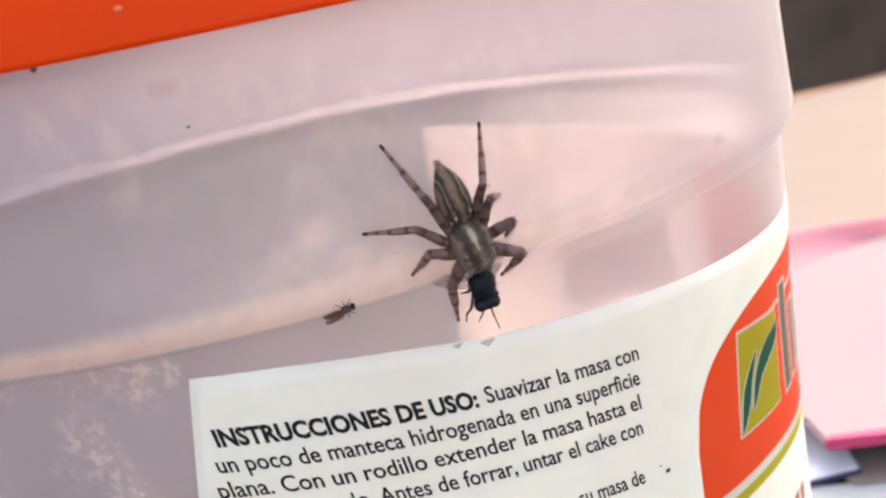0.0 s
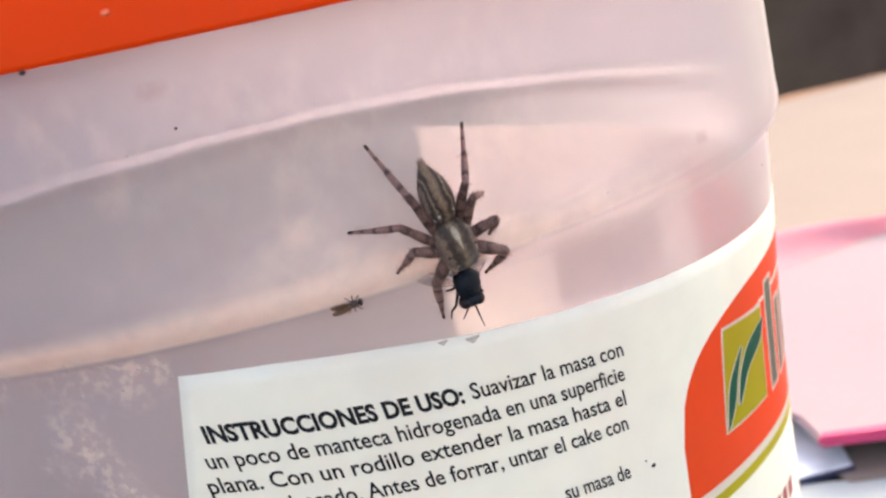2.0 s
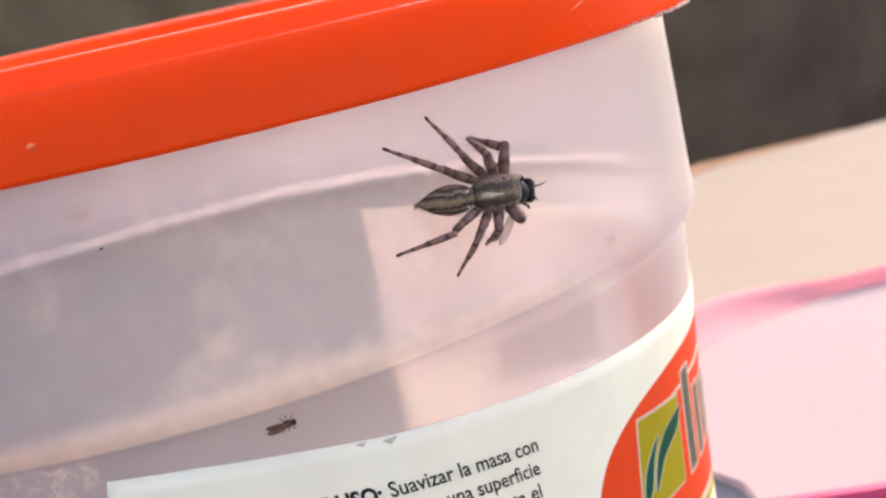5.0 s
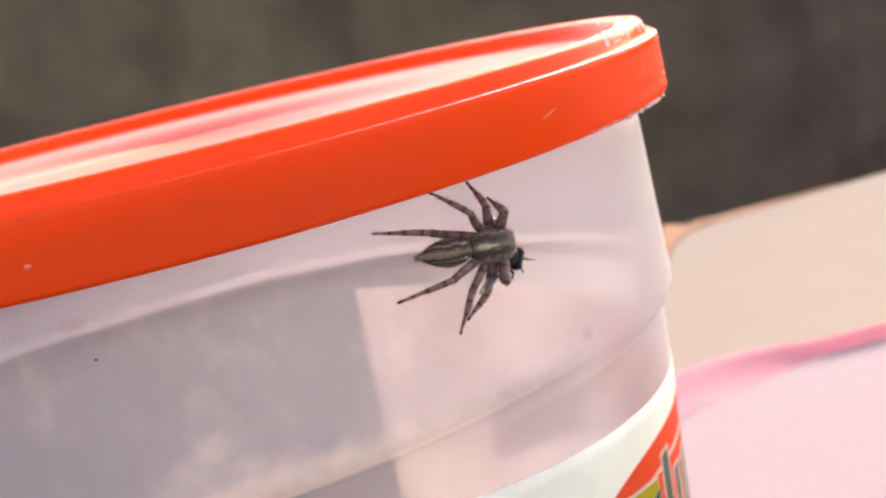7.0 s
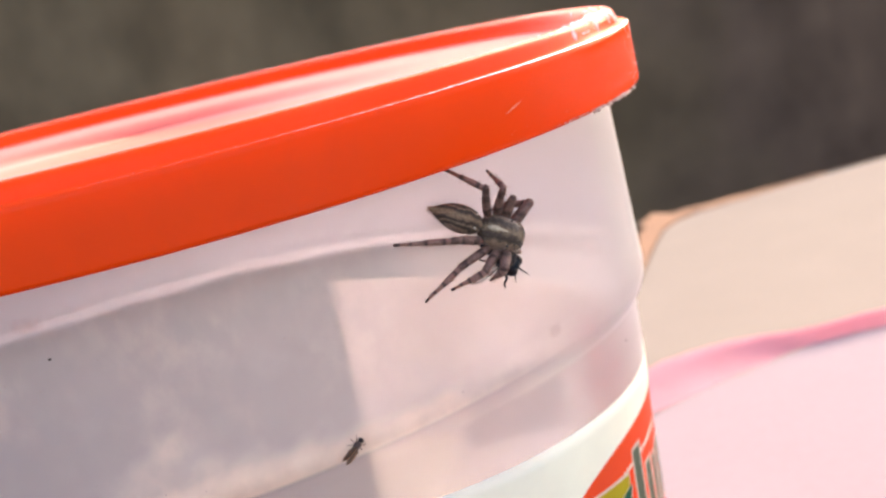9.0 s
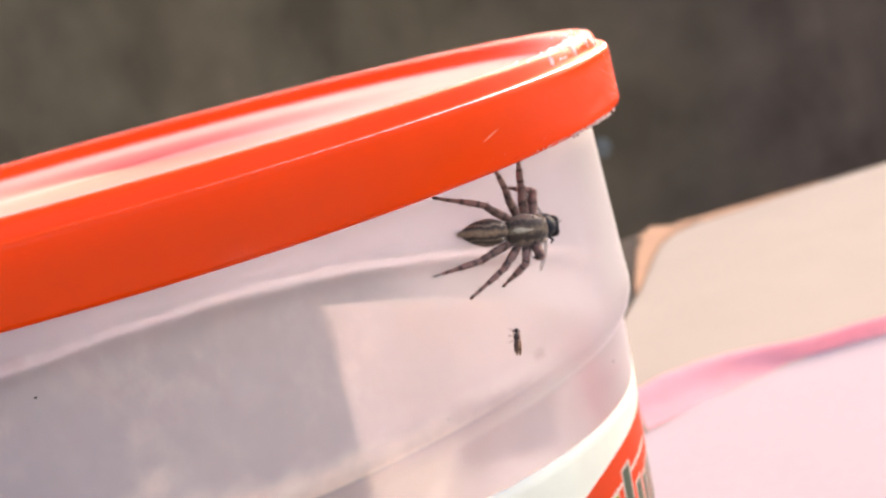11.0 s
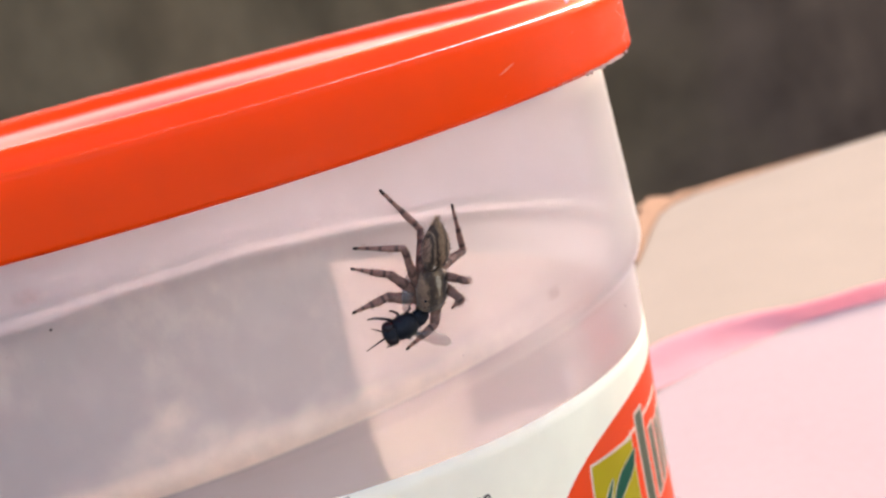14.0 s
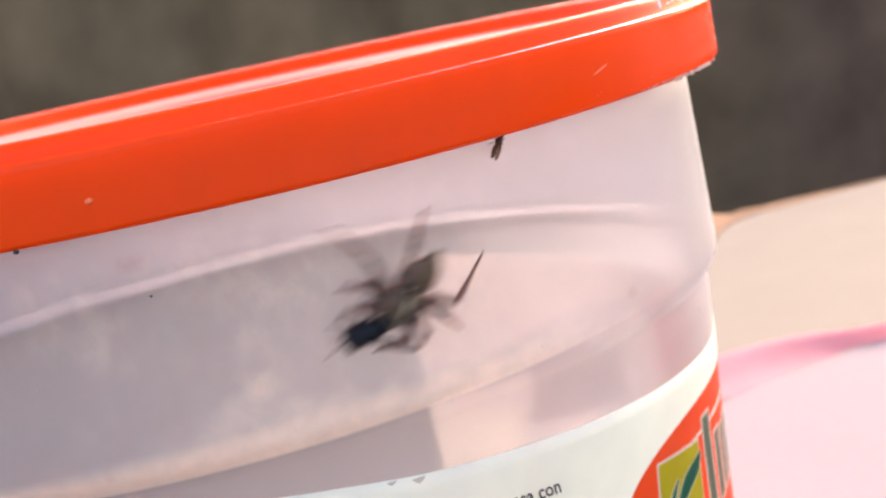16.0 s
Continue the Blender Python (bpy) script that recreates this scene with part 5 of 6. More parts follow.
    walk(upper_legs[2], [
        (0, pose(-0.00035, 0.00130, -0.00050, -124.5, -31.5, 163.1)),
        (2.25, pose(-0.00035, 0.00130, -0.00050, -124.5, -31.5, 163.1)),
        (2.5, pose(-0.00035, 0.00130, -0.00050, -115.7, -26.7, 145.1)),
        (3, pose(-0.00035, 0.00130, -0.00050, -113.2, -17.0, 138.3)),
        (3.8, pose(-0.00035, 0.00130, -0.00050, -113.2, -17.0, 138.3)),
        (6, pose(-0.00035, 0.00130, -0.00050, -113.7, -19.7, 139.9)),
        (6.5, pose(-0.00035, 0.00130, -0.00050, -107.8, -31.3, 126.3)),
        (7, pose(-0.00035, 0.00130, -0.00050, -116.9, -41.5, 141.7)),
        (7.5, pose(-0.00035, 0.00130, -0.00050, -97.6, -38.9, 112.1)),
        (8, pose(-0.00035, 0.00130, -0.00050, -103.4, -53.8, 120.0)),
        (10.5, pose(-0.00035, 0.00130, -0.00050, -119.5, -37.6, 142.1)),
        (11, pose(-0.00035, 0.00130, -0.00050, -115.0, -28.4, 134.0)),
        (11.6, pose(-0.00035, 0.00130, -0.00050, -115.0, -28.4, 134.0)),
        (12, pose(-0.00035, 0.00130, -0.00050, -112.8, -27.3, 129.2)),
        (12.5, pose(-0.00035, 0.00130, -0.00050, -108.8, -16.7, 118.6)),
        (12.7, pose(-0.00035, 0.00130, -0.00050, -108.8, -16.7, 118.6)),
        (12.85, pose(-0.00035, 0.00130, -0.00050, -130.1, -49.0, 155.5)),
        (13.05, pose(-0.00035, 0.00130, -0.00050, -130.1, -49.0, 155.5)),
        (13.5, pose(-0.00035, 0.00130, -0.00050, -146.7, -56.9, 176.2)),
        (14, pose(-0.00035, 0.00130, -0.00050, -151.5, -61.3, -178.3)),
        (14.5, pose(-0.00035, 0.00130, -0.00050, -162.0, -54.4, -165.8)),
        (15, pose(-0.00035, 0.00130, -0.00050, -134.8, -74.6, 164.5)),
        (15.5, pose(-0.00035, 0.00130, -0.00050, -139.3, -60.1, 169.4)),
        (15.9, pose(-0.00035, 0.00130, -0.00050, -139.3, -60.1, 169.4)),
        (16, pose(-0.00035, 0.00130, -0.00050, -114.8, -44.0, 139.0))])
    walk(lower_legs[2], [
        (0, pose(-0.00349, 0.00225, 0.00152, 19.3, 49.5, 40.5)),
        (2.25, pose(-0.00349, 0.00225, 0.00152, 19.3, 49.5, 40.5)),
        (2.5, pose(-0.00317, 0.00327, 0.00123, 53.7, 41.1, 87.5)),
        (3, pose(-0.00310, 0.00375, 0.00062, 66.9, 18.9, 113.1)),
        (3.8, pose(-0.00310, 0.00375, 0.00062, 66.9, 18.9, 113.1)),
        (6, pose(-0.00312, 0.00364, 0.00080, 77.3, 24.8, 140.3)),
        (6.5, pose(-0.00230, 0.00395, 0.00150, 64.2, 45.6, 118.2)),
        (7, pose(-0.00262, 0.00309, 0.00205, 75.0, 38.1, 134.3)),
        (7.5, pose(-0.00148, 0.00408, 0.00192, 66.6, 53.3, 122.7)),
        (8, pose(-0.00149, 0.00327, 0.00261, 32.5, 56.4, 81.6)),
        (10.5, pose(-0.00276, 0.00317, 0.00185, 72.9, 36.4, 134.7)),
        (11, pose(-0.00270, 0.00374, 0.00133, 72.9, -25.2, 134.9)),
        (11.6, pose(-0.00270, 0.00374, 0.00133, 72.9, -25.2, 134.9)),
        (12, pose(-0.00251, 0.00395, 0.00127, 68.0, -22.9, 146.8)),
        (12.5, pose(-0.00212, 0.00454, 0.00061, 67.0, -24.3, 149.3)),
        (12.7, pose(-0.00212, 0.00454, 0.00061, 67.0, -24.3, 149.3)),
        (12.775, pose(-0.00239, 0.00344, 0.00151, 68.8, 11.2, 134.1)),
        (12.85, pose(-0.00265, 0.00235, 0.00241, 58.8, 45.8, 114.1)),
        (13.05, pose(-0.00265, 0.00235, 0.00241, 58.8, 45.8, 114.1)),
        (13.5, pose(-0.00245, 0.00144, 0.00273, 17.3, 35.5, 53.9)),
        (14, pose(-0.00220, 0.00124, 0.00288, 12.4, 31.5, 45.0)),
        (14.5, pose(-0.00252, 0.00075, 0.00263, 19.2, 16.4, 61.5)),
        (15, pose(-0.00134, 0.00157, 0.00321, 5.5, 14.5, 13.3)),
        (15.5, pose(-0.00224, 0.00165, 0.00284, 7.2, 4.9, 23.1)),
        (15.9, pose(-0.00224, 0.00165, 0.00284, 7.2, 4.9, 23.1)),
        (16, pose(-0.00244, 0.00312, 0.00218, 11.9, 21.9, 43.1))])
    walk(upper_legs[3], [
        (0, pose(-0.00115, 0.00105, -0.00050, -134.4, -30.9, 166.8)),
        (2.25, pose(-0.00115, 0.00105, -0.00050, -134.4, -30.9, 166.8)),
        (2.5, pose(-0.00115, 0.00105, -0.00050, -134.0, -21.7, 165.8)),
        (3, pose(-0.00115, 0.00105, -0.00050, -133.1, -21.1, 163.2)),
        (3.8, pose(-0.00115, 0.00105, -0.00050, -133.1, -21.1, 163.2)),
        (6, pose(-0.00115, 0.00105, -0.00050, -130.8, -8.2, 154.3)),
        (6.5, pose(-0.00115, 0.00105, -0.00050, -131.1, 0.1, 158.8)),
        (7, pose(-0.00115, 0.00105, -0.00050, -131.4, -3.4, 168.5)),
        (7.5, pose(-0.00115, 0.00105, -0.00050, -126.4, -24.3, 148.1)),
        (8, pose(-0.00115, 0.00105, -0.00050, -129.3, -58.3, 152.3)),
        (10.5, pose(-0.00115, 0.00105, -0.00050, -130.0, -22.1, 153.3)),
        (11, pose(-0.00115, 0.00105, -0.00050, -132.8, -23.7, 160.6)),
        (11.6, pose(-0.00115, 0.00105, -0.00050, -132.8, -23.7, 160.6)),
        (12, pose(-0.00115, 0.00105, -0.00050, -132.2, -16.2, 158.7)),
        (12.5, pose(-0.00115, 0.00105, -0.00050, -131.6, -16.6, 156.6)),
        (12.7, pose(-0.00115, 0.00105, -0.00050, -131.6, -16.6, 156.6)),
        (12.85, pose(-0.00115, 0.00105, -0.00050, -130.2, -22.2, 152.5)),
        (13.05, pose(-0.00115, 0.00105, -0.00050, -130.2, -22.2, 152.5)),
        (13.5, pose(-0.00115, 0.00105, -0.00050, -135.6, -15.8, 169.0)),
        (13.75, pose(-0.00115, 0.00105, -0.00050, -131.2, 5.1, 124.6)),
        (14, pose(-0.00115, 0.00105, -0.00050, -143.4, 23.0, 77.6)),
        (14.25, pose(-0.00115, 0.00105, -0.00050, -137.1, -7.9, 121.5)),
        (14.5, pose(-0.00115, 0.00105, -0.00050, -156.4, -33.7, 171.6)),
        (14.75, pose(-0.00115, 0.00105, -0.00050, -126.0, -43.2, 124.5)),
        (15, pose(-0.00115, 0.00105, -0.00050, -96.9, -31.9, 78.6)),
        (15.25, pose(-0.00115, 0.00105, -0.00050, -125.0, -45.0, 122.1)),
        (15.5, pose(-0.00115, 0.00105, -0.00050, -157.8, -37.9, 170.0)),
        (15.9, pose(-0.00115, 0.00105, -0.00050, -157.8, -37.9, 170.0)),
        (15.95, pose(-0.00115, 0.00105, -0.00050, -131.7, -14.7, 115.8)),
        (16, pose(-0.00115, 0.00105, -0.00050, -133.0, 18.0, 73.4))])
    walk(lower_legs[3], [
        (0, pose(-0.00500, 0.00195, 0.00186, 87.1, 43.0, 135.0)),
        (2.25, pose(-0.00500, 0.00195, 0.00186, 87.1, 43.0, 135.0)),
        (2.5, pose(-0.00530, 0.00210, 0.00121, 93.1, 27.8, 145.2)),
        (3, pose(-0.00526, 0.00229, 0.00116, 98.0, 26.3, 155.9)),
        (3.8, pose(-0.00526, 0.00229, 0.00116, 98.0, 26.3, 155.9)),
        (6, pose(-0.00526, 0.00303, 0.00016, 96.7, 13.8, 152.2)),
        (6.5, pose(-0.00544, 0.00272, -0.00051, 101.2, 17.3, 169.0)),
        (7, pose(-0.00567, 0.00197, -0.00022, 101.9, 9.0, 171.9)),
        (7.5, pose(-0.00471, 0.00327, 0.00140, 97.1, 37.2, 160.2)),
        (8, pose(-0.00329, 0.00218, 0.00342, 95.9, 41.9, 158.3)),
        (10.5, pose(-0.00496, 0.00297, 0.00123, 100.0, -0.0, 169.1)),
        (11, pose(-0.00513, 0.00245, 0.00135, 100.0, 9.5, 168.2)),
        (11.6, pose(-0.00513, 0.00245, 0.00135, 100.0, 9.5, 168.2)),
        (12, pose(-0.00527, 0.00266, 0.00079, 100.7, 8.5, 172.7)),
        (12.5, pose(-0.00520, 0.00280, 0.00082, 100.6, 12.5, 172.1)),
        (12.7, pose(-0.00520, 0.00280, 0.00082, 100.6, 12.5, 172.1)),
        (12.85, pose(-0.00493, 0.00302, 0.00124, 100.9, 4.7, 174.7)),
        (13.05, pose(-0.00493, 0.00302, 0.00124, 100.9, 4.7, 174.7)),
        (13.5, pose(-0.00550, 0.00189, 0.00076, 81.7, 45.2, 133.4)),
        (14, pose(-0.00024, 0.00519, -0.00230, 112.5, 11.4, -168.5)),
        (14.25, pose(-0.00259, 0.00340, -0.00012, 85.6, 57.3, 148.8)),
        (14.5, pose(-0.00494, 0.00161, 0.00206, -1.5, 47.4, 48.6)),
        (15, pose(-0.00037, 0.00488, 0.00193, 31.8, 65.1, 87.8)),
        (15.5, pose(-0.00473, 0.00168, 0.00233, -8.4, 45.3, 40.3)),
        (15.9, pose(-0.00473, 0.00168, 0.00233, -8.4, 45.3, 40.3)),
        (16, pose(0.00010, 0.00525, -0.00192, 82.8, 55.3, 146.1))])
    walk(upper_legs[4], [
        (0, pose(0.00125, -0.00105, -0.00050, -7.1, 25.5, -30.5)),
        (2.25, pose(0.00125, -0.00105, -0.00050, -7.1, 25.5, -30.5)),
        (2.375, pose(0.00125, -0.00105, -0.00050, -11.1, -10.2, -58.7)),
        (2.5, pose(0.00125, -0.00105, -0.00050, 5.9, -42.9, -94.3)),
        (3, pose(0.00125, -0.00105, -0.00050, -17.6, -59.1, -64.6)),
        (3.8, pose(0.00125, -0.00105, -0.00050, -17.6, -59.1, -64.6)),
        (6, pose(0.00125, -0.00105, -0.00050, 31.4, -64.0, -119.4)),
        (6.5, pose(0.00125, -0.00105, -0.00050, -15.0, -40.3, -63.4)),
        (7, pose(0.00125, -0.00105, -0.00050, 13.2, -32.9, -109.0)),
        (7.5, pose(0.00125, -0.00105, -0.00050, 11.6, -37.2, -106.2)),
        (8, pose(0.00125, -0.00105, -0.00050, 7.2, -30.2, -98.4)),
        (10.5, pose(0.00125, -0.00105, -0.00050, 23.9, -43.8, -125.5)),
        (11, pose(0.00125, -0.00105, -0.00050, 21.1, -53.4, -121.8)),
        (11.6, pose(0.00125, -0.00105, -0.00050, 21.1, -53.4, -121.8)),
        (12, pose(0.00125, -0.00105, -0.00050, 21.7, -24.6, -122.8)),
        (12.5, pose(0.00125, -0.00105, -0.00050, 19.7, -33.9, -118.7)),
        (12.7, pose(0.00125, -0.00105, -0.00050, 19.7, -33.9, -118.7)),
        (12.85, pose(0.00125, -0.00105, -0.00050, 0.7, -41.6, -88.1)),
        (13.05, pose(0.00125, -0.00105, -0.00050, 0.7, -41.6, -88.1)),
        (13.5, pose(0.00125, -0.00105, -0.00050, 5.6, -8.0, -99.2)),
        (14, pose(0.00125, -0.00105, -0.00050, 5.0, 16.5, -106.7)),
        (14.5, pose(0.00125, -0.00105, -0.00050, 3.0, 29.2, -111.9)),
        (15, pose(0.00125, -0.00105, -0.00050, -2.5, 42.9, -121.2)),
        (15.5, pose(0.00125, -0.00105, -0.00050, 1.0, 38.7, -115.7)),
        (15.9, pose(0.00125, -0.00105, -0.00050, 1.0, 38.7, -115.7)),
        (15.95, pose(0.00125, -0.00105, -0.00050, -0.4, 2.4, -119.6)),
        (16, pose(0.00125, -0.00105, -0.00050, 0.6, -34.0, -123.2))])
    walk(lower_legs[4], [
        (0, pose(0.00355, -0.00240, -0.00177, -0.3, 3.4, -9.1)),
        (2.25, pose(0.00355, -0.00240, -0.00177, -0.3, 3.4, -9.1)),
        (2.5, pose(0.00109, -0.00321, 0.00151, 4.7, 31.0, 7.2)),
        (3, pose(0.00190, -0.00242, 0.00204, 48.0, 79.4, 54.7)),
        (3.8, pose(0.00190, -0.00242, 0.00204, 48.0, 79.4, 54.7)),
        (6, pose(0.00061, -0.00218, 0.00216, -35.5, 63.8, -31.2)),
        (6.5, pose(0.00226, -0.00307, 0.00142, 2.7, 74.7, 9.2)),
        (7, pose(0.00044, -0.00340, 0.00111, 24.2, 70.3, 31.8)),
        (7.5, pose(0.00059, -0.00331, 0.00129, 2.5, 64.0, 8.3)),
        (8, pose(0.00088, -0.00358, 0.00099, -38.8, 76.7, -35.1)),
        (10.5, pose(0.00001, -0.00279, 0.00155, -14.4, 69.0, -9.7)),
        (11, pose(0.00032, -0.00255, 0.00188, -8.1, 66.1, -2.9)),
        (11.6, pose(0.00032, -0.00255, 0.00188, -8.1, 66.1, -2.9)),
        (12, pose(-0.00021, -0.00331, 0.00073, -3.5, 64.0, 2.2)),
        (12.5, pose(0.00007, -0.00321, 0.00115, -2.7, 63.7, 3.1)),
        (12.7, pose(0.00007, -0.00321, 0.00115, -2.7, 63.7, 3.1)),
        (12.85, pose(0.00132, -0.00326, 0.00147, 7.8, 34.7, 16.5)),
        (13.05, pose(0.00132, -0.00326, 0.00147, 7.8, 34.7, 16.5)),
        (13.275, pose(0.00105, -0.00360, 0.00069, -17.7, 36.0, -26.1)),
        (13.5, pose(0.00078, -0.00394, -0.00009, -36.9, 23.6, -63.5)),
        (14, pose(0.00043, -0.00377, -0.00134, -40.7, 8.0, -77.4)),
        (14.5, pose(0.00028, -0.00345, -0.00194, -39.3, 4.3, -64.4)),
        (15, pose(0.00012, -0.00291, -0.00252, -42.2, 19.9, -77.9)),
        (15.5, pose(0.00024, -0.00313, -0.00235, -42.0, 18.9, -77.3)),
        (15.9, pose(0.00024, -0.00313, -0.00235, -42.0, 18.9, -77.3)),
        (16, pose(-0.00010, -0.00310, 0.00116, -27.8, 14.7, -30.6))])
    walk(upper_legs[5], [
        (0, pose(0.00050, -0.00130, -0.00050, 37.7, -17.7, -130.9)),
        (2.25, pose(0.00050, -0.00130, -0.00050, 37.7, -17.7, -130.9)),
        (2.5, pose(0.00050, -0.00130, -0.00050, 28.7, -15.1, -99.8)),
        (3, pose(0.00050, -0.00130, -0.00050, 36.6, -46.0, -114.8)),
        (3.8, pose(0.00050, -0.00130, -0.00050, 36.6, -46.0, -114.8)),
        (6, pose(0.00050, -0.00130, -0.00050, 51.1, -40.7, -135.7)),
        (6.5, pose(0.00050, -0.00130, -0.00050, 43.3, -39.3, -123.6)),
        (7, pose(0.00050, -0.00130, -0.00050, 39.1, 18.9, -103.1)),
        (7.5, pose(0.00050, -0.00130, -0.00050, 35.8, 0.2, -122.2)),
        (8, pose(0.00050, -0.00130, -0.00050, 34.8, -15.3, -114.3)),
        (10.5, pose(0.00050, -0.00130, -0.00050, 36.0, -5.6, -120.9)),
        (11, pose(0.00050, -0.00130, -0.00050, 40.0, -38.1, -131.2)),
        (11.6, pose(0.00050, -0.00130, -0.00050, 40.0, -38.1, -131.2)),
        (12, pose(0.00050, -0.00130, -0.00050, 38.6, -18.1, -128.2)),
        (12.5, pose(0.00050, -0.00130, -0.00050, 39.2, -29.1, -129.9)),
        (12.7, pose(0.00050, -0.00130, -0.00050, 39.2, -29.1, -129.9)),
        (12.85, pose(0.00050, -0.00130, -0.00050, 32.7, -31.1, -116.9)),
        (13.05, pose(0.00050, -0.00130, -0.00050, 32.7, -31.1, -116.9)),
        (13.5, pose(0.00050, -0.00130, -0.00050, 40.8, -7.9, -140.2)),
        (14, pose(0.00050, -0.00130, -0.00050, 42.3, 33.4, -133.8)),
        (14.5, pose(0.00050, -0.00130, -0.00050, 36.5, 46.6, -142.6)),
        (15, pose(0.00050, -0.00130, -0.00050, 17.3, 34.7, -171.6)),
        (15.5, pose(0.00050, -0.00130, -0.00050, 34.1, 59.8, -149.4)),
        (15.9, pose(0.00050, -0.00130, -0.00050, 34.1, 59.8, -149.4)),
        (15.95, pose(0.00050, -0.00130, -0.00050, 42.4, 25.6, -137.7)),
        (16, pose(0.00050, -0.00130, -0.00050, 43.3, -9.1, -131.8))])
    walk(lower_legs[5], [
        (0, pose(-0.00138, -0.00347, 0.00041, -12.1, 40.4, -32.1)),
        (2.25, pose(-0.00138, -0.00347, 0.00041, -12.1, 40.4, -32.1)),
        (2.5, pose(0.00001, -0.00416, 0.00028, -56.1, 40.9, -95.8)),
        (3, pose(-0.00038, -0.00320, 0.00167, -28.6, 70.4, -63.9)),
        (3.8, pose(-0.00038, -0.00320, 0.00167, -28.6, 70.4, -63.9)),
        (6, pose(-0.00113, -0.00289, 0.00146, -48.3, 57.2, -85.6)),
        (6.5, pose(-0.00079, -0.00324, 0.00141, -70.0, 61.5, -110.7)),
        (6.75, pose(-0.00047, -0.00366, -0.00004, -85.0, 29.6, -130.8)),
        (7, pose(-0.00014, -0.00407, -0.00148, -87.2, -3.7, -140.2)),
        (7.5, pose(-0.00110, -0.00385, -0.00051, -85.7, 18.9, -129.1)),
        (8, pose(-0.00069, -0.00394, 0.00029, -86.4, 34.1, -130.7)),
        (10.5, pose(-0.00104, -0.00387, -0.00021, -90.0, 14.6, -139.2)),
        (11, pose(-0.00106, -0.00308, 0.00136, -80.1, 44.0, -119.8)),
        (11.6, pose(-0.00106, -0.00308, 0.00136, -80.1, 44.0, -119.8)),
        (12, pose(-0.00127, -0.00355, 0.00043, -93.3, 33.6, -140.6)),
        (12.5, pose(-0.00119, -0.00332, 0.00096, -92.9, 47.9, -140.0)),
        (12.7, pose(-0.00119, -0.00332, 0.00096, -92.9, 47.9, -140.0)),
        (12.85, pose(-0.00066, -0.00360, 0.00105, -31.2, 36.7, -57.1)),
        (13.05, pose(-0.00066, -0.00360, 0.00105, -31.2, 36.7, -57.1)),
        (13.5, pose(-0.00179, -0.00321, -0.00009, -18.9, 32.9, -35.7)),
        (14, pose(-0.00124, -0.00312, -0.00216, -57.2, 29.4, -103.4)),
        (14.5, pose(-0.00115, -0.00256, -0.00269, -57.7, 41.2, -104.4)),
        (15, pose(-0.00195, -0.00166, -0.00222, -22.6, 36.6, -50.9)),
        (15.5, pose(-0.00080, -0.00207, -0.00311, -42.0, 32.4, -84.4)),
        (15.9, pose(-0.00080, -0.00207, -0.00311, -42.0, 32.4, -84.4)),
        (16, pose(-0.00148, -0.00351, -0.00002, -18.9, 19.6, -34.8))])
    walk(upper_legs[6], [
        (0, pose(-0.00035, -0.00130, -0.00050, 15.1, -4.8, -144.7)),
        (2.25, pose(-0.00035, -0.00130, -0.00050, 15.1, -4.8, -144.7)),
        (2.5, pose(-0.00035, -0.00130, -0.00050, 13.6, -34.5, -140.4)),
        (3, pose(-0.00035, -0.00130, -0.00050, 13.4, -32.1, -140.0)),
        (3.8, pose(-0.00035, -0.00130, -0.00050, 13.4, -32.1, -140.0)),
        (6, pose(-0.00035, -0.00130, -0.00050, 15.9, -34.7, -144.4)),
        (6.5, pose(-0.00035, -0.00130, -0.00050, 13.7, -24.3, -140.0)),
        (7, pose(-0.00035, -0.00130, -0.00050, 12.5, -17.2, -136.9)),
        (7.5, pose(-0.00035, -0.00130, -0.00050, 15.2, -21.1, -144.9)),
        (8, pose(-0.00035, -0.00130, -0.00050, 10.9, -5.5, -126.5)),
        (10.5, pose(-0.00035, -0.00130, -0.00050, 10.9, 5.3, -145.1)),
        (11, pose(-0.00035, -0.00130, -0.00050, 10.8, -21.4, -144.2)),
        (11.6, pose(-0.00035, -0.00130, -0.00050, 10.8, -21.4, -144.2)),
        (12, pose(-0.00035, -0.00130, -0.00050, 14.7, -31.0, -153.1)),
        (12.5, pose(-0.00035, -0.00130, -0.00050, 8.6, -20.3, -139.1)),
        (12.7, pose(-0.00035, -0.00130, -0.00050, 8.6, -20.3, -139.1)),
        (12.85, pose(-0.00035, -0.00130, -0.00050, 6.9, -18.1, -134.0)),
        (13.05, pose(-0.00035, -0.00130, -0.00050, 6.9, -18.1, -134.0)),
        (13.5, pose(-0.00035, -0.00130, -0.00050, 6.4, 24.3, -142.3)),
        (14, pose(-0.00035, -0.00130, -0.00050, -3.3, 18.9, -168.3)),
        (14.5, pose(-0.00035, -0.00130, -0.00050, -5.9, 11.6, -178.2)),
        (15, pose(-0.00035, -0.00130, -0.00050, -2.6, 62.6, -173.2)),
        (15.5, pose(-0.00035, -0.00130, -0.00050, -13.5, 57.4, 174.2)),
        (15.9, pose(-0.00035, -0.00130, -0.00050, -13.5, 57.4, 174.2)),
        (16, pose(-0.00035, -0.00130, -0.00050, 29.3, 24.7, -126.2))])
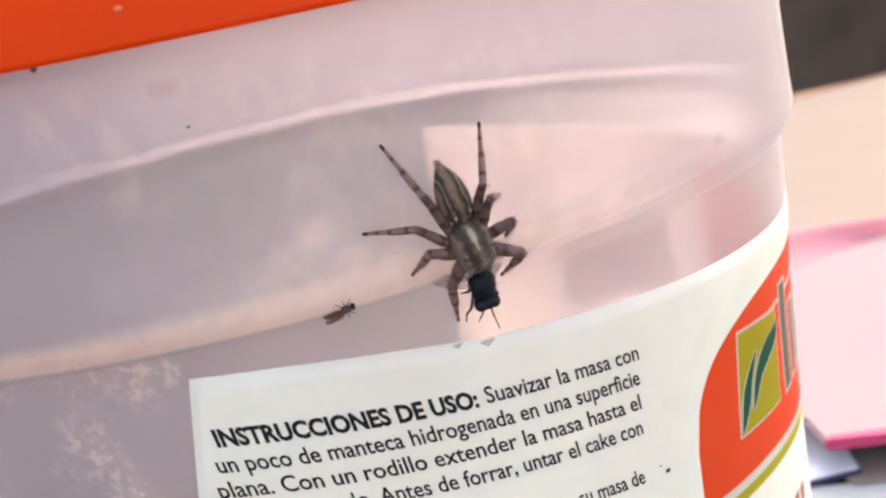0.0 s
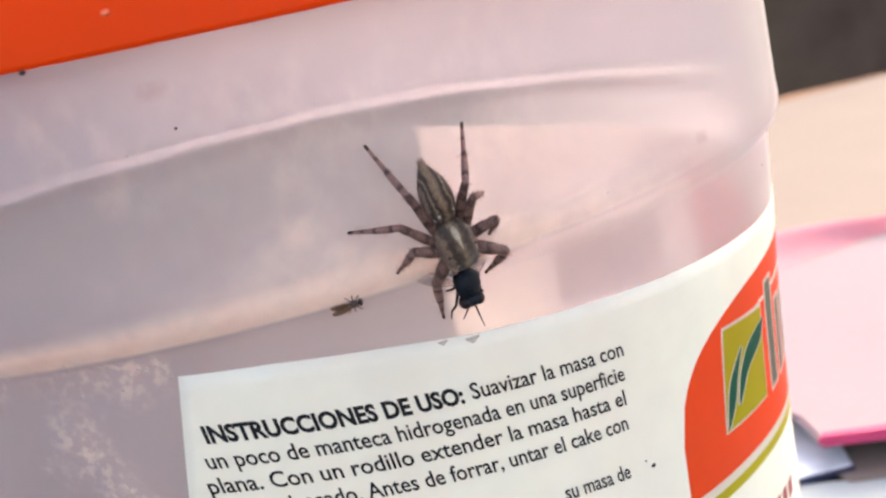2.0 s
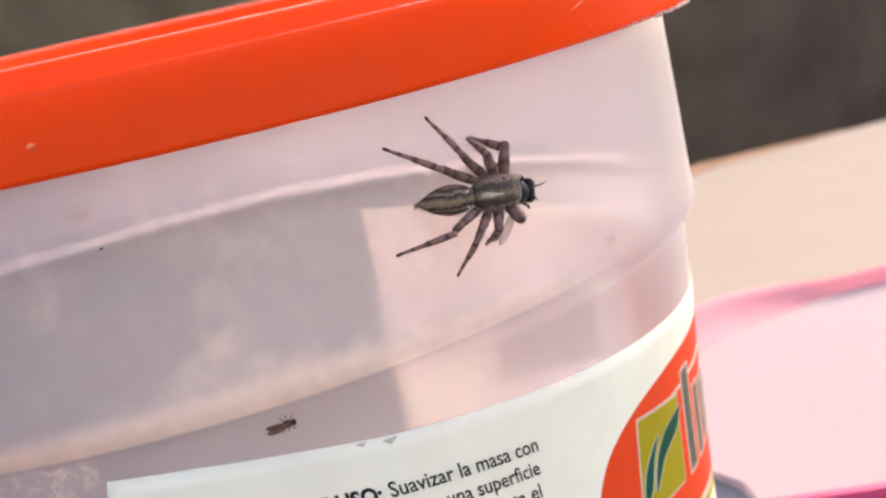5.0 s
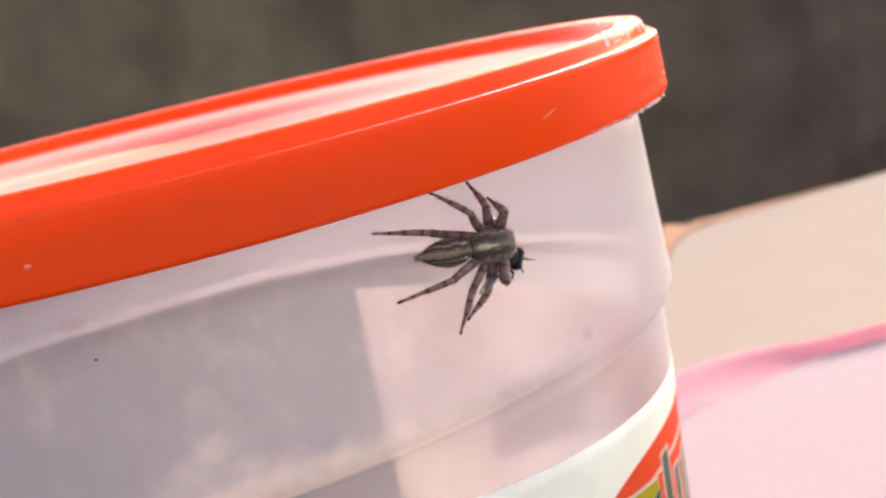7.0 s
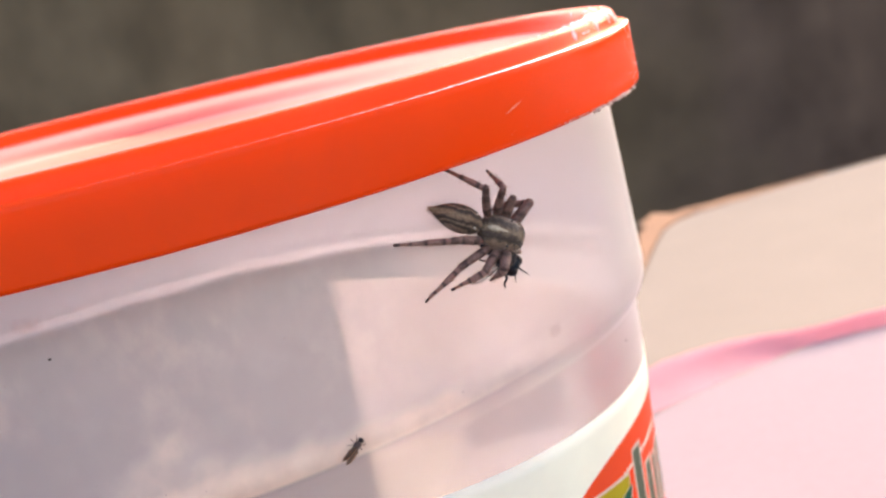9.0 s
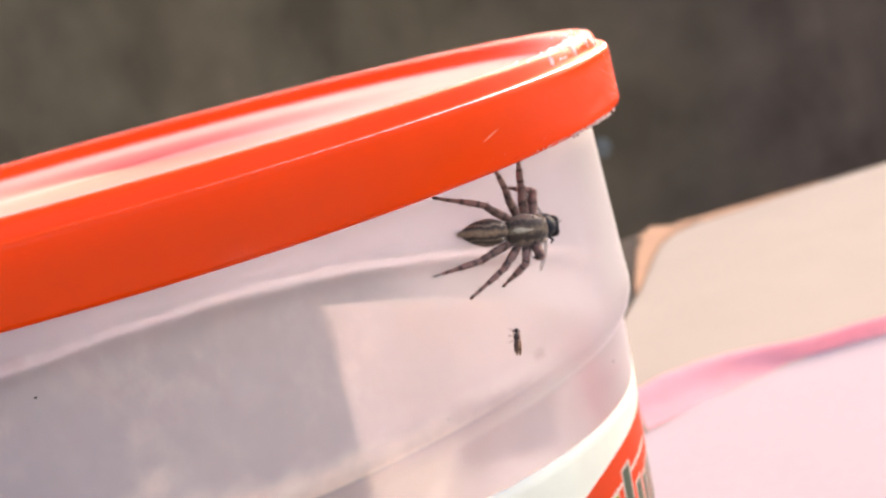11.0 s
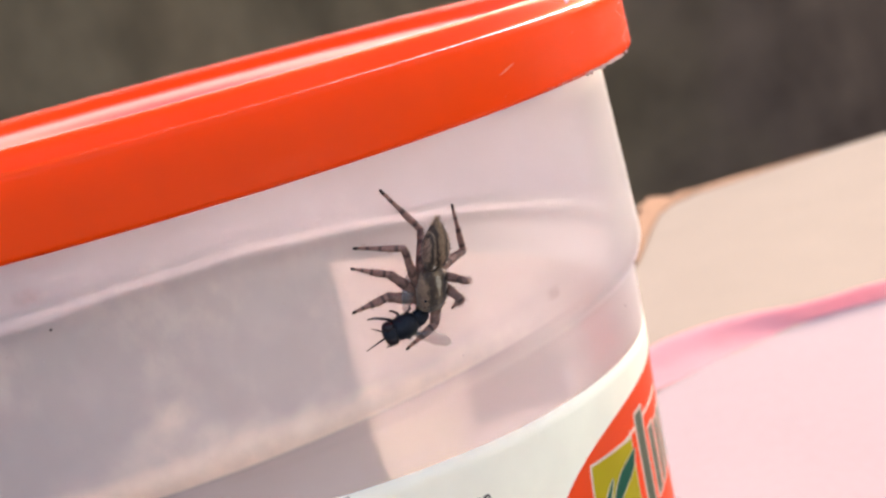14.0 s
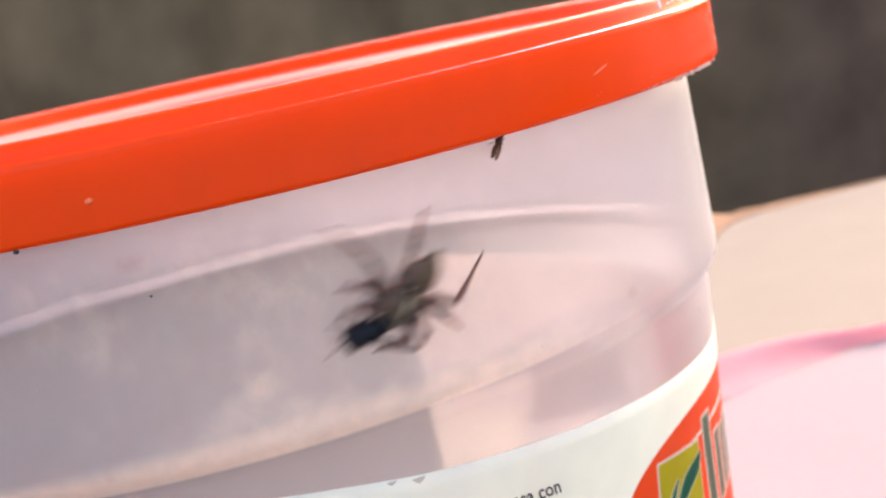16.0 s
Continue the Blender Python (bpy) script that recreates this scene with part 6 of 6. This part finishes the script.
    walk(lower_legs[6], [
        (0, pose(-0.00349, -0.00352, -0.00018, -46.2, 43.2, -94.4)),
        (2.25, pose(-0.00349, -0.00352, -0.00018, -46.2, 43.2, -94.4)),
        (2.5, pose(-0.00280, -0.00332, 0.00168, -46.1, 37.9, -94.2)),
        (3, pose(-0.00285, -0.00340, 0.00155, -51.3, 32.8, -103.2)),
        (3.8, pose(-0.00285, -0.00340, 0.00155, -51.3, 32.8, -103.2)),
        (6, pose(-0.00293, -0.00314, 0.00170, -53.8, 38.2, -107.4)),
        (6.5, pose(-0.00304, -0.00356, 0.00109, -35.7, 38.2, -78.5)),
        (7, pose(-0.00304, -0.00382, 0.00064, -46.0, 33.5, -96.0)),
        (7.5, pose(-0.00329, -0.00337, 0.00089, -56.7, 37.3, -114.3)),
        (8, pose(-0.00263, -0.00439, -0.00013, -51.8, 21.1, -104.5)),
        (10.5, pose(-0.00352, -0.00352, -0.00086, -62.2, 7.7, -144.4)),
        (11, pose(-0.00326, -0.00340, 0.00091, -61.9, 11.7, -142.6)),
        (11.6, pose(-0.00326, -0.00340, 0.00091, -61.9, 11.7, -142.6)),
        (12, pose(-0.00330, -0.00279, 0.00149, -61.6, 32.2, -141.8)),
        (12.5, pose(-0.00308, -0.00367, 0.00084, -65.4, 2.5, -154.2)),
        (12.7, pose(-0.00308, -0.00367, 0.00084, -65.4, 2.5, -154.2)),
        (12.85, pose(-0.00289, -0.00394, 0.00070, -47.7, 27.9, -93.9)),
        (13.05, pose(-0.00289, -0.00394, 0.00070, -47.7, 27.9, -93.9)),
        (13.5, pose(-0.00313, -0.00345, -0.00209, -58.9, 30.8, -116.5)),
        (14, pose(-0.00392, -0.00204, -0.00175, -38.6, 38.8, -81.8)),
        (14.5, pose(-0.00413, -0.00142, -0.00127, -12.9, 59.4, -48.7)),
        (15, pose(-0.00211, -0.00151, -0.00393, -76.2, 63.3, -118.9)),
        (15.5, pose(-0.00242, -0.00109, -0.00375, -70.0, 61.2, -111.9)),
        (15.9, pose(-0.00242, -0.00109, -0.00375, -70.0, 61.2, -111.9)),
        (16, pose(-0.00242, -0.00412, -0.00211, -54.1, 29.6, -90.5))])
    walk(upper_legs[7], [
        (0, pose(-0.00115, -0.00105, -0.00050, 55.9, -6.5, -167.7)),
        (2.25, pose(-0.00115, -0.00105, -0.00050, 55.9, -6.5, -167.7)),
        (2.5, pose(-0.00115, -0.00105, -0.00050, 54.5, -10.7, -158.3)),
        (3, pose(-0.00115, -0.00105, -0.00050, 54.5, -34.9, -158.2)),
        (3.8, pose(-0.00115, -0.00105, -0.00050, 54.5, -34.9, -158.2)),
        (6, pose(-0.00115, -0.00105, -0.00050, 54.7, -11.9, -158.7)),
        (6.5, pose(-0.00115, -0.00105, -0.00050, 53.9, -0.9, -151.5)),
        (7, pose(-0.00115, -0.00105, -0.00050, 56.4, -26.5, -161.8)),
        (7.5, pose(-0.00115, -0.00105, -0.00050, 55.7, -0.5, -158.8)),
        (8, pose(-0.00115, -0.00105, -0.00050, 55.8, -27.9, -159.2)),
        (10.5, pose(-0.00115, -0.00105, -0.00050, 56.4, -5.9, -161.2)),
        (11, pose(-0.00115, -0.00105, -0.00050, 56.2, -12.3, -160.5)),
        (11.6, pose(-0.00115, -0.00105, -0.00050, 56.2, -12.3, -160.5)),
        (12, pose(-0.00115, -0.00105, -0.00050, 56.3, -1.3, -161.2)),
        (12.5, pose(-0.00115, -0.00105, -0.00050, 56.3, 2.9, -166.5)),
        (12.7, pose(-0.00115, -0.00105, -0.00050, 56.3, 2.9, -166.5)),
        (12.85, pose(-0.00115, -0.00105, -0.00050, 55.8, -8.7, -158.4)),
        (13.05, pose(-0.00115, -0.00105, -0.00050, 55.8, -8.7, -158.4)),
        (13.5, pose(-0.00115, -0.00105, -0.00050, 55.7, 9.2, 176.9)),
        (14, pose(-0.00115, -0.00105, -0.00050, 32.8, 46.5, 132.1)),
        (14.5, pose(-0.00115, -0.00105, -0.00050, 53.6, 20.7, 167.9)),
        (15, pose(-0.00115, -0.00105, -0.00050, 49.5, 27.2, 158.0)),
        (15.5, pose(-0.00115, -0.00105, -0.00050, 48.1, 39.2, 155.5)),
        (15.9, pose(-0.00115, -0.00105, -0.00050, 48.1, 39.2, 155.5)),
        (16, pose(-0.00115, -0.00105, -0.00050, 61.5, 24.1, -179.6))])
    walk(lower_legs[7], [
        (0, pose(-0.00562, -0.00202, 0.00002, -163.9, 48.0, -172.8)),
        (2.25, pose(-0.00562, -0.00202, 0.00002, -163.9, 48.0, -172.8)),
        (2.5, pose(-0.00536, -0.00272, 0.00035, -157.5, 32.1, -162.9)),
        (3, pose(-0.00466, -0.00245, 0.00213, -153.6, 34.3, -155.8)),
        (3.8, pose(-0.00466, -0.00245, 0.00213, -153.6, 34.3, -155.8)),
        (6, pose(-0.00535, -0.00269, 0.00045, -159.2, 11.9, -169.7)),
        (6.5, pose(-0.00520, -0.00325, -0.00043, -154.3, 19.0, -151.5)),
        (7, pose(-0.00507, -0.00234, 0.00156, -159.6, 28.9, -164.5)),
        (7.5, pose(-0.00544, -0.00272, -0.00046, -157.3, 19.4, -158.8)),
        (8, pose(-0.00495, -0.00250, 0.00166, -156.4, 27.7, -156.6)),
        (10.5, pose(-0.00549, -0.00253, -0.00002, -159.5, 2.8, -168.0)),
        (11, pose(-0.00540, -0.00255, 0.00049, -159.5, 3.2, -168.1)),
        (11.6, pose(-0.00540, -0.00255, 0.00049, -159.5, 3.2, -168.1)),
        (12, pose(-0.00553, -0.00254, -0.00039, -159.5, 2.9, -168.4)),
        (12.5, pose(-0.00565, -0.00213, -0.00073, -159.6, 7.3, -169.2)),
        (12.7, pose(-0.00565, -0.00213, -0.00073, -159.6, 7.3, -169.2)),
        (12.85, pose(-0.00539, -0.00273, 0.00020, -158.6, 1.9, -157.0)),
        (13.05, pose(-0.00539, -0.00273, 0.00020, -158.6, 1.9, -157.0)),
        (13.5, pose(-0.00569, -0.00081, -0.00123, -153.7, 45.1, -145.6)),
        (14, pose(-0.00328, 0.00130, -0.00384, -151.8, 32.1, -142.6)),
        (14.5, pose(-0.00537, -0.00015, -0.00213, 132.0, 77.4, 134.3)),
        (15, pose(-0.00495, 0.00048, -0.00261, 57.3, 72.4, 57.7)),
        (15.5, pose(-0.00440, 0.00043, -0.00341, 75.6, 67.4, 77.1)),
        (15.9, pose(-0.00440, 0.00043, -0.00341, 75.6, 67.4, 77.1)),
        (16, pose(-0.00536, -0.00108, -0.00238, 57.0, 71.9, 57.3))])
    walk(prey_fly, [
        (0, pose(0.01250, -0.05570, 0.07623, 90.0, 86.2, 12.6)),
        (2.25, pose(0.01250, -0.05570, 0.07623, 90.0, 86.2, 12.6)),
        (2.5, pose(0.02404, -0.05362, 0.08224, 90.0, 40.5, 24.1)),
        (3, pose(0.02631, -0.05251, 0.08474, 90.0, 26.7, 26.6)),
        (3.5, pose(0.02631, -0.05251, 0.08474, 90.0, 26.7, 26.6)),
        (3.8, pose(0.02631, -0.05251, 0.08474, 90.0, 26.7, 26.6)),
        (6, pose(0.03057, -0.05002, 0.09426, 90.0, -3.5, 31.4)),
        (6.5, pose(0.03050, -0.05007, 0.09333, 90.0, 18.3, 31.4)),
        (7, pose(0.03063, -0.05000, 0.09258, 90.0, 31.2, 31.5)),
        (7.5, pose(0.03105, -0.04975, 0.09107, 90.0, 43.4, 32.0)),
        (8, pose(0.03215, -0.04905, 0.09035, 90.0, 62.9, 33.2)),
        (10.5, pose(0.03927, -0.04354, 0.09255, 90.0, 17.0, 42.0)),
        (11, pose(0.04206, -0.04084, 0.09357, 90.0, 12.7, 45.8)),
        (11.6, pose(0.04206, -0.04084, 0.09357, 90.0, 12.7, 45.8)),
        (12, pose(0.04056, -0.04233, 0.09409, 90.0, 16.7, 43.8)),
        (12.5, pose(0.03990, -0.04296, 0.09352, 90.0, 17.8, 42.9)),
        (12.7, pose(0.03990, -0.04296, 0.09352, 90.0, 17.8, 42.9)),
        (12.85, pose(0.03148, -0.04958, 0.08521, 90.0, 85.5, 32.4)),
        (13.05, pose(0.03148, -0.04958, 0.08521, 90.0, 85.5, 32.4)),
        (13.5, pose(0.02374, -0.05372, 0.08458, -90.0, 33.1, -156.2)),
        (14, pose(0.01985, -0.05527, 0.08594, -90.0, 4.7, -160.2)),
        (14.5, pose(0.01735, -0.05610, 0.08722, -90.0, -4.7, -162.8)),
        (15, pose(0.01549, -0.05662, 0.09043, -90.0, -20.5, -164.7)),
        (15.5, pose(0.01396, -0.05702, 0.08999, -90.0, -17.6, -166.2)),
        (15.9, pose(0.01396, -0.05702, 0.08999, -90.0, -17.6, -166.2)),
        (16, pose(0.00892, -0.05804, 0.08740, -90.0, 8.5, -171.3))])
    walk(gnat, [
        (0, pose(0.00127, -0.05787, 0.07878, 90.0, -11.9, 1.3)),
        (0.5, pose(0.00124, -0.05784, 0.07874, 90.0, -12.0, 1.2)),
        (1, pose(0.00161, -0.05777, 0.07868, 90.0, -16.2, 1.6)),
        (1.5, pose(0.00174, -0.05767, 0.07857, 90.0, -11.8, 1.7)),
        (2, pose(0.00292, -0.05768, 0.07863, 90.0, -2.8, 2.9)),
        (2.5, pose(0.00387, -0.05674, 0.07741, 90.0, -4.4, 3.9)),
        (3, pose(0.00394, -0.05675, 0.07745, 90.0, -0.6, 4.0)),
        (3.5, pose(0.00399, -0.05674, 0.07743, 90.0, 0.2, 4.0)),
        (6, pose(0.00357, -0.05661, 0.07671, 90.0, -2.9, 3.6)),
        (7, pose(0.00357, -0.05661, 0.07671, 90.0, -2.9, 3.6)),
        (8, pose(0.00688, -0.05656, 0.07760, 90.0, -12.0, 6.9)),
        (8.2, pose(0.00872, -0.05658, 0.07805, 90.0, -20.0, 8.8)),
        (9.3, pose(0.01670, -0.05598, 0.08100, 90.0, -32.0, 16.6)),
        (10.3, pose(0.02432, -0.05303, 0.08320, 90.0, -39.9, 24.6)),
        (10.5, pose(0.02859, -0.05085, 0.08412, 90.0, -51.9, 29.3)),
        (11, pose(0.03476, -0.04684, 0.08504, 90.0, -68.1, 36.6)),
        (11.5, pose(0.03839, -0.04392, 0.08556, 90.0, -71.9, 41.2)),
        (12, pose(0.04315, -0.03917, 0.09366, -90.0, -75.0, -132.2)),
        (12.5, pose(0.04036, -0.04200, 0.09979, 90.0, -45.5, 43.9)),
        (12.8, pose(0.04036, -0.04200, 0.10339, 90.0, -45.5, 43.9)),
        (14.7, pose(0.03310, -0.04793, 0.10404, 90.0, -49.3, 34.6)),
        (15, pose(0.03310, -0.04793, 0.10084, 90.0, -49.3, 34.6)),
        (15.5, pose(0.02954, -0.05021, 0.10147, 90.0, -49.7, 30.5)),
        (16, pose(0.02551, -0.05237, 0.10028, 90.0, -49.7, 26.0))])


motions()
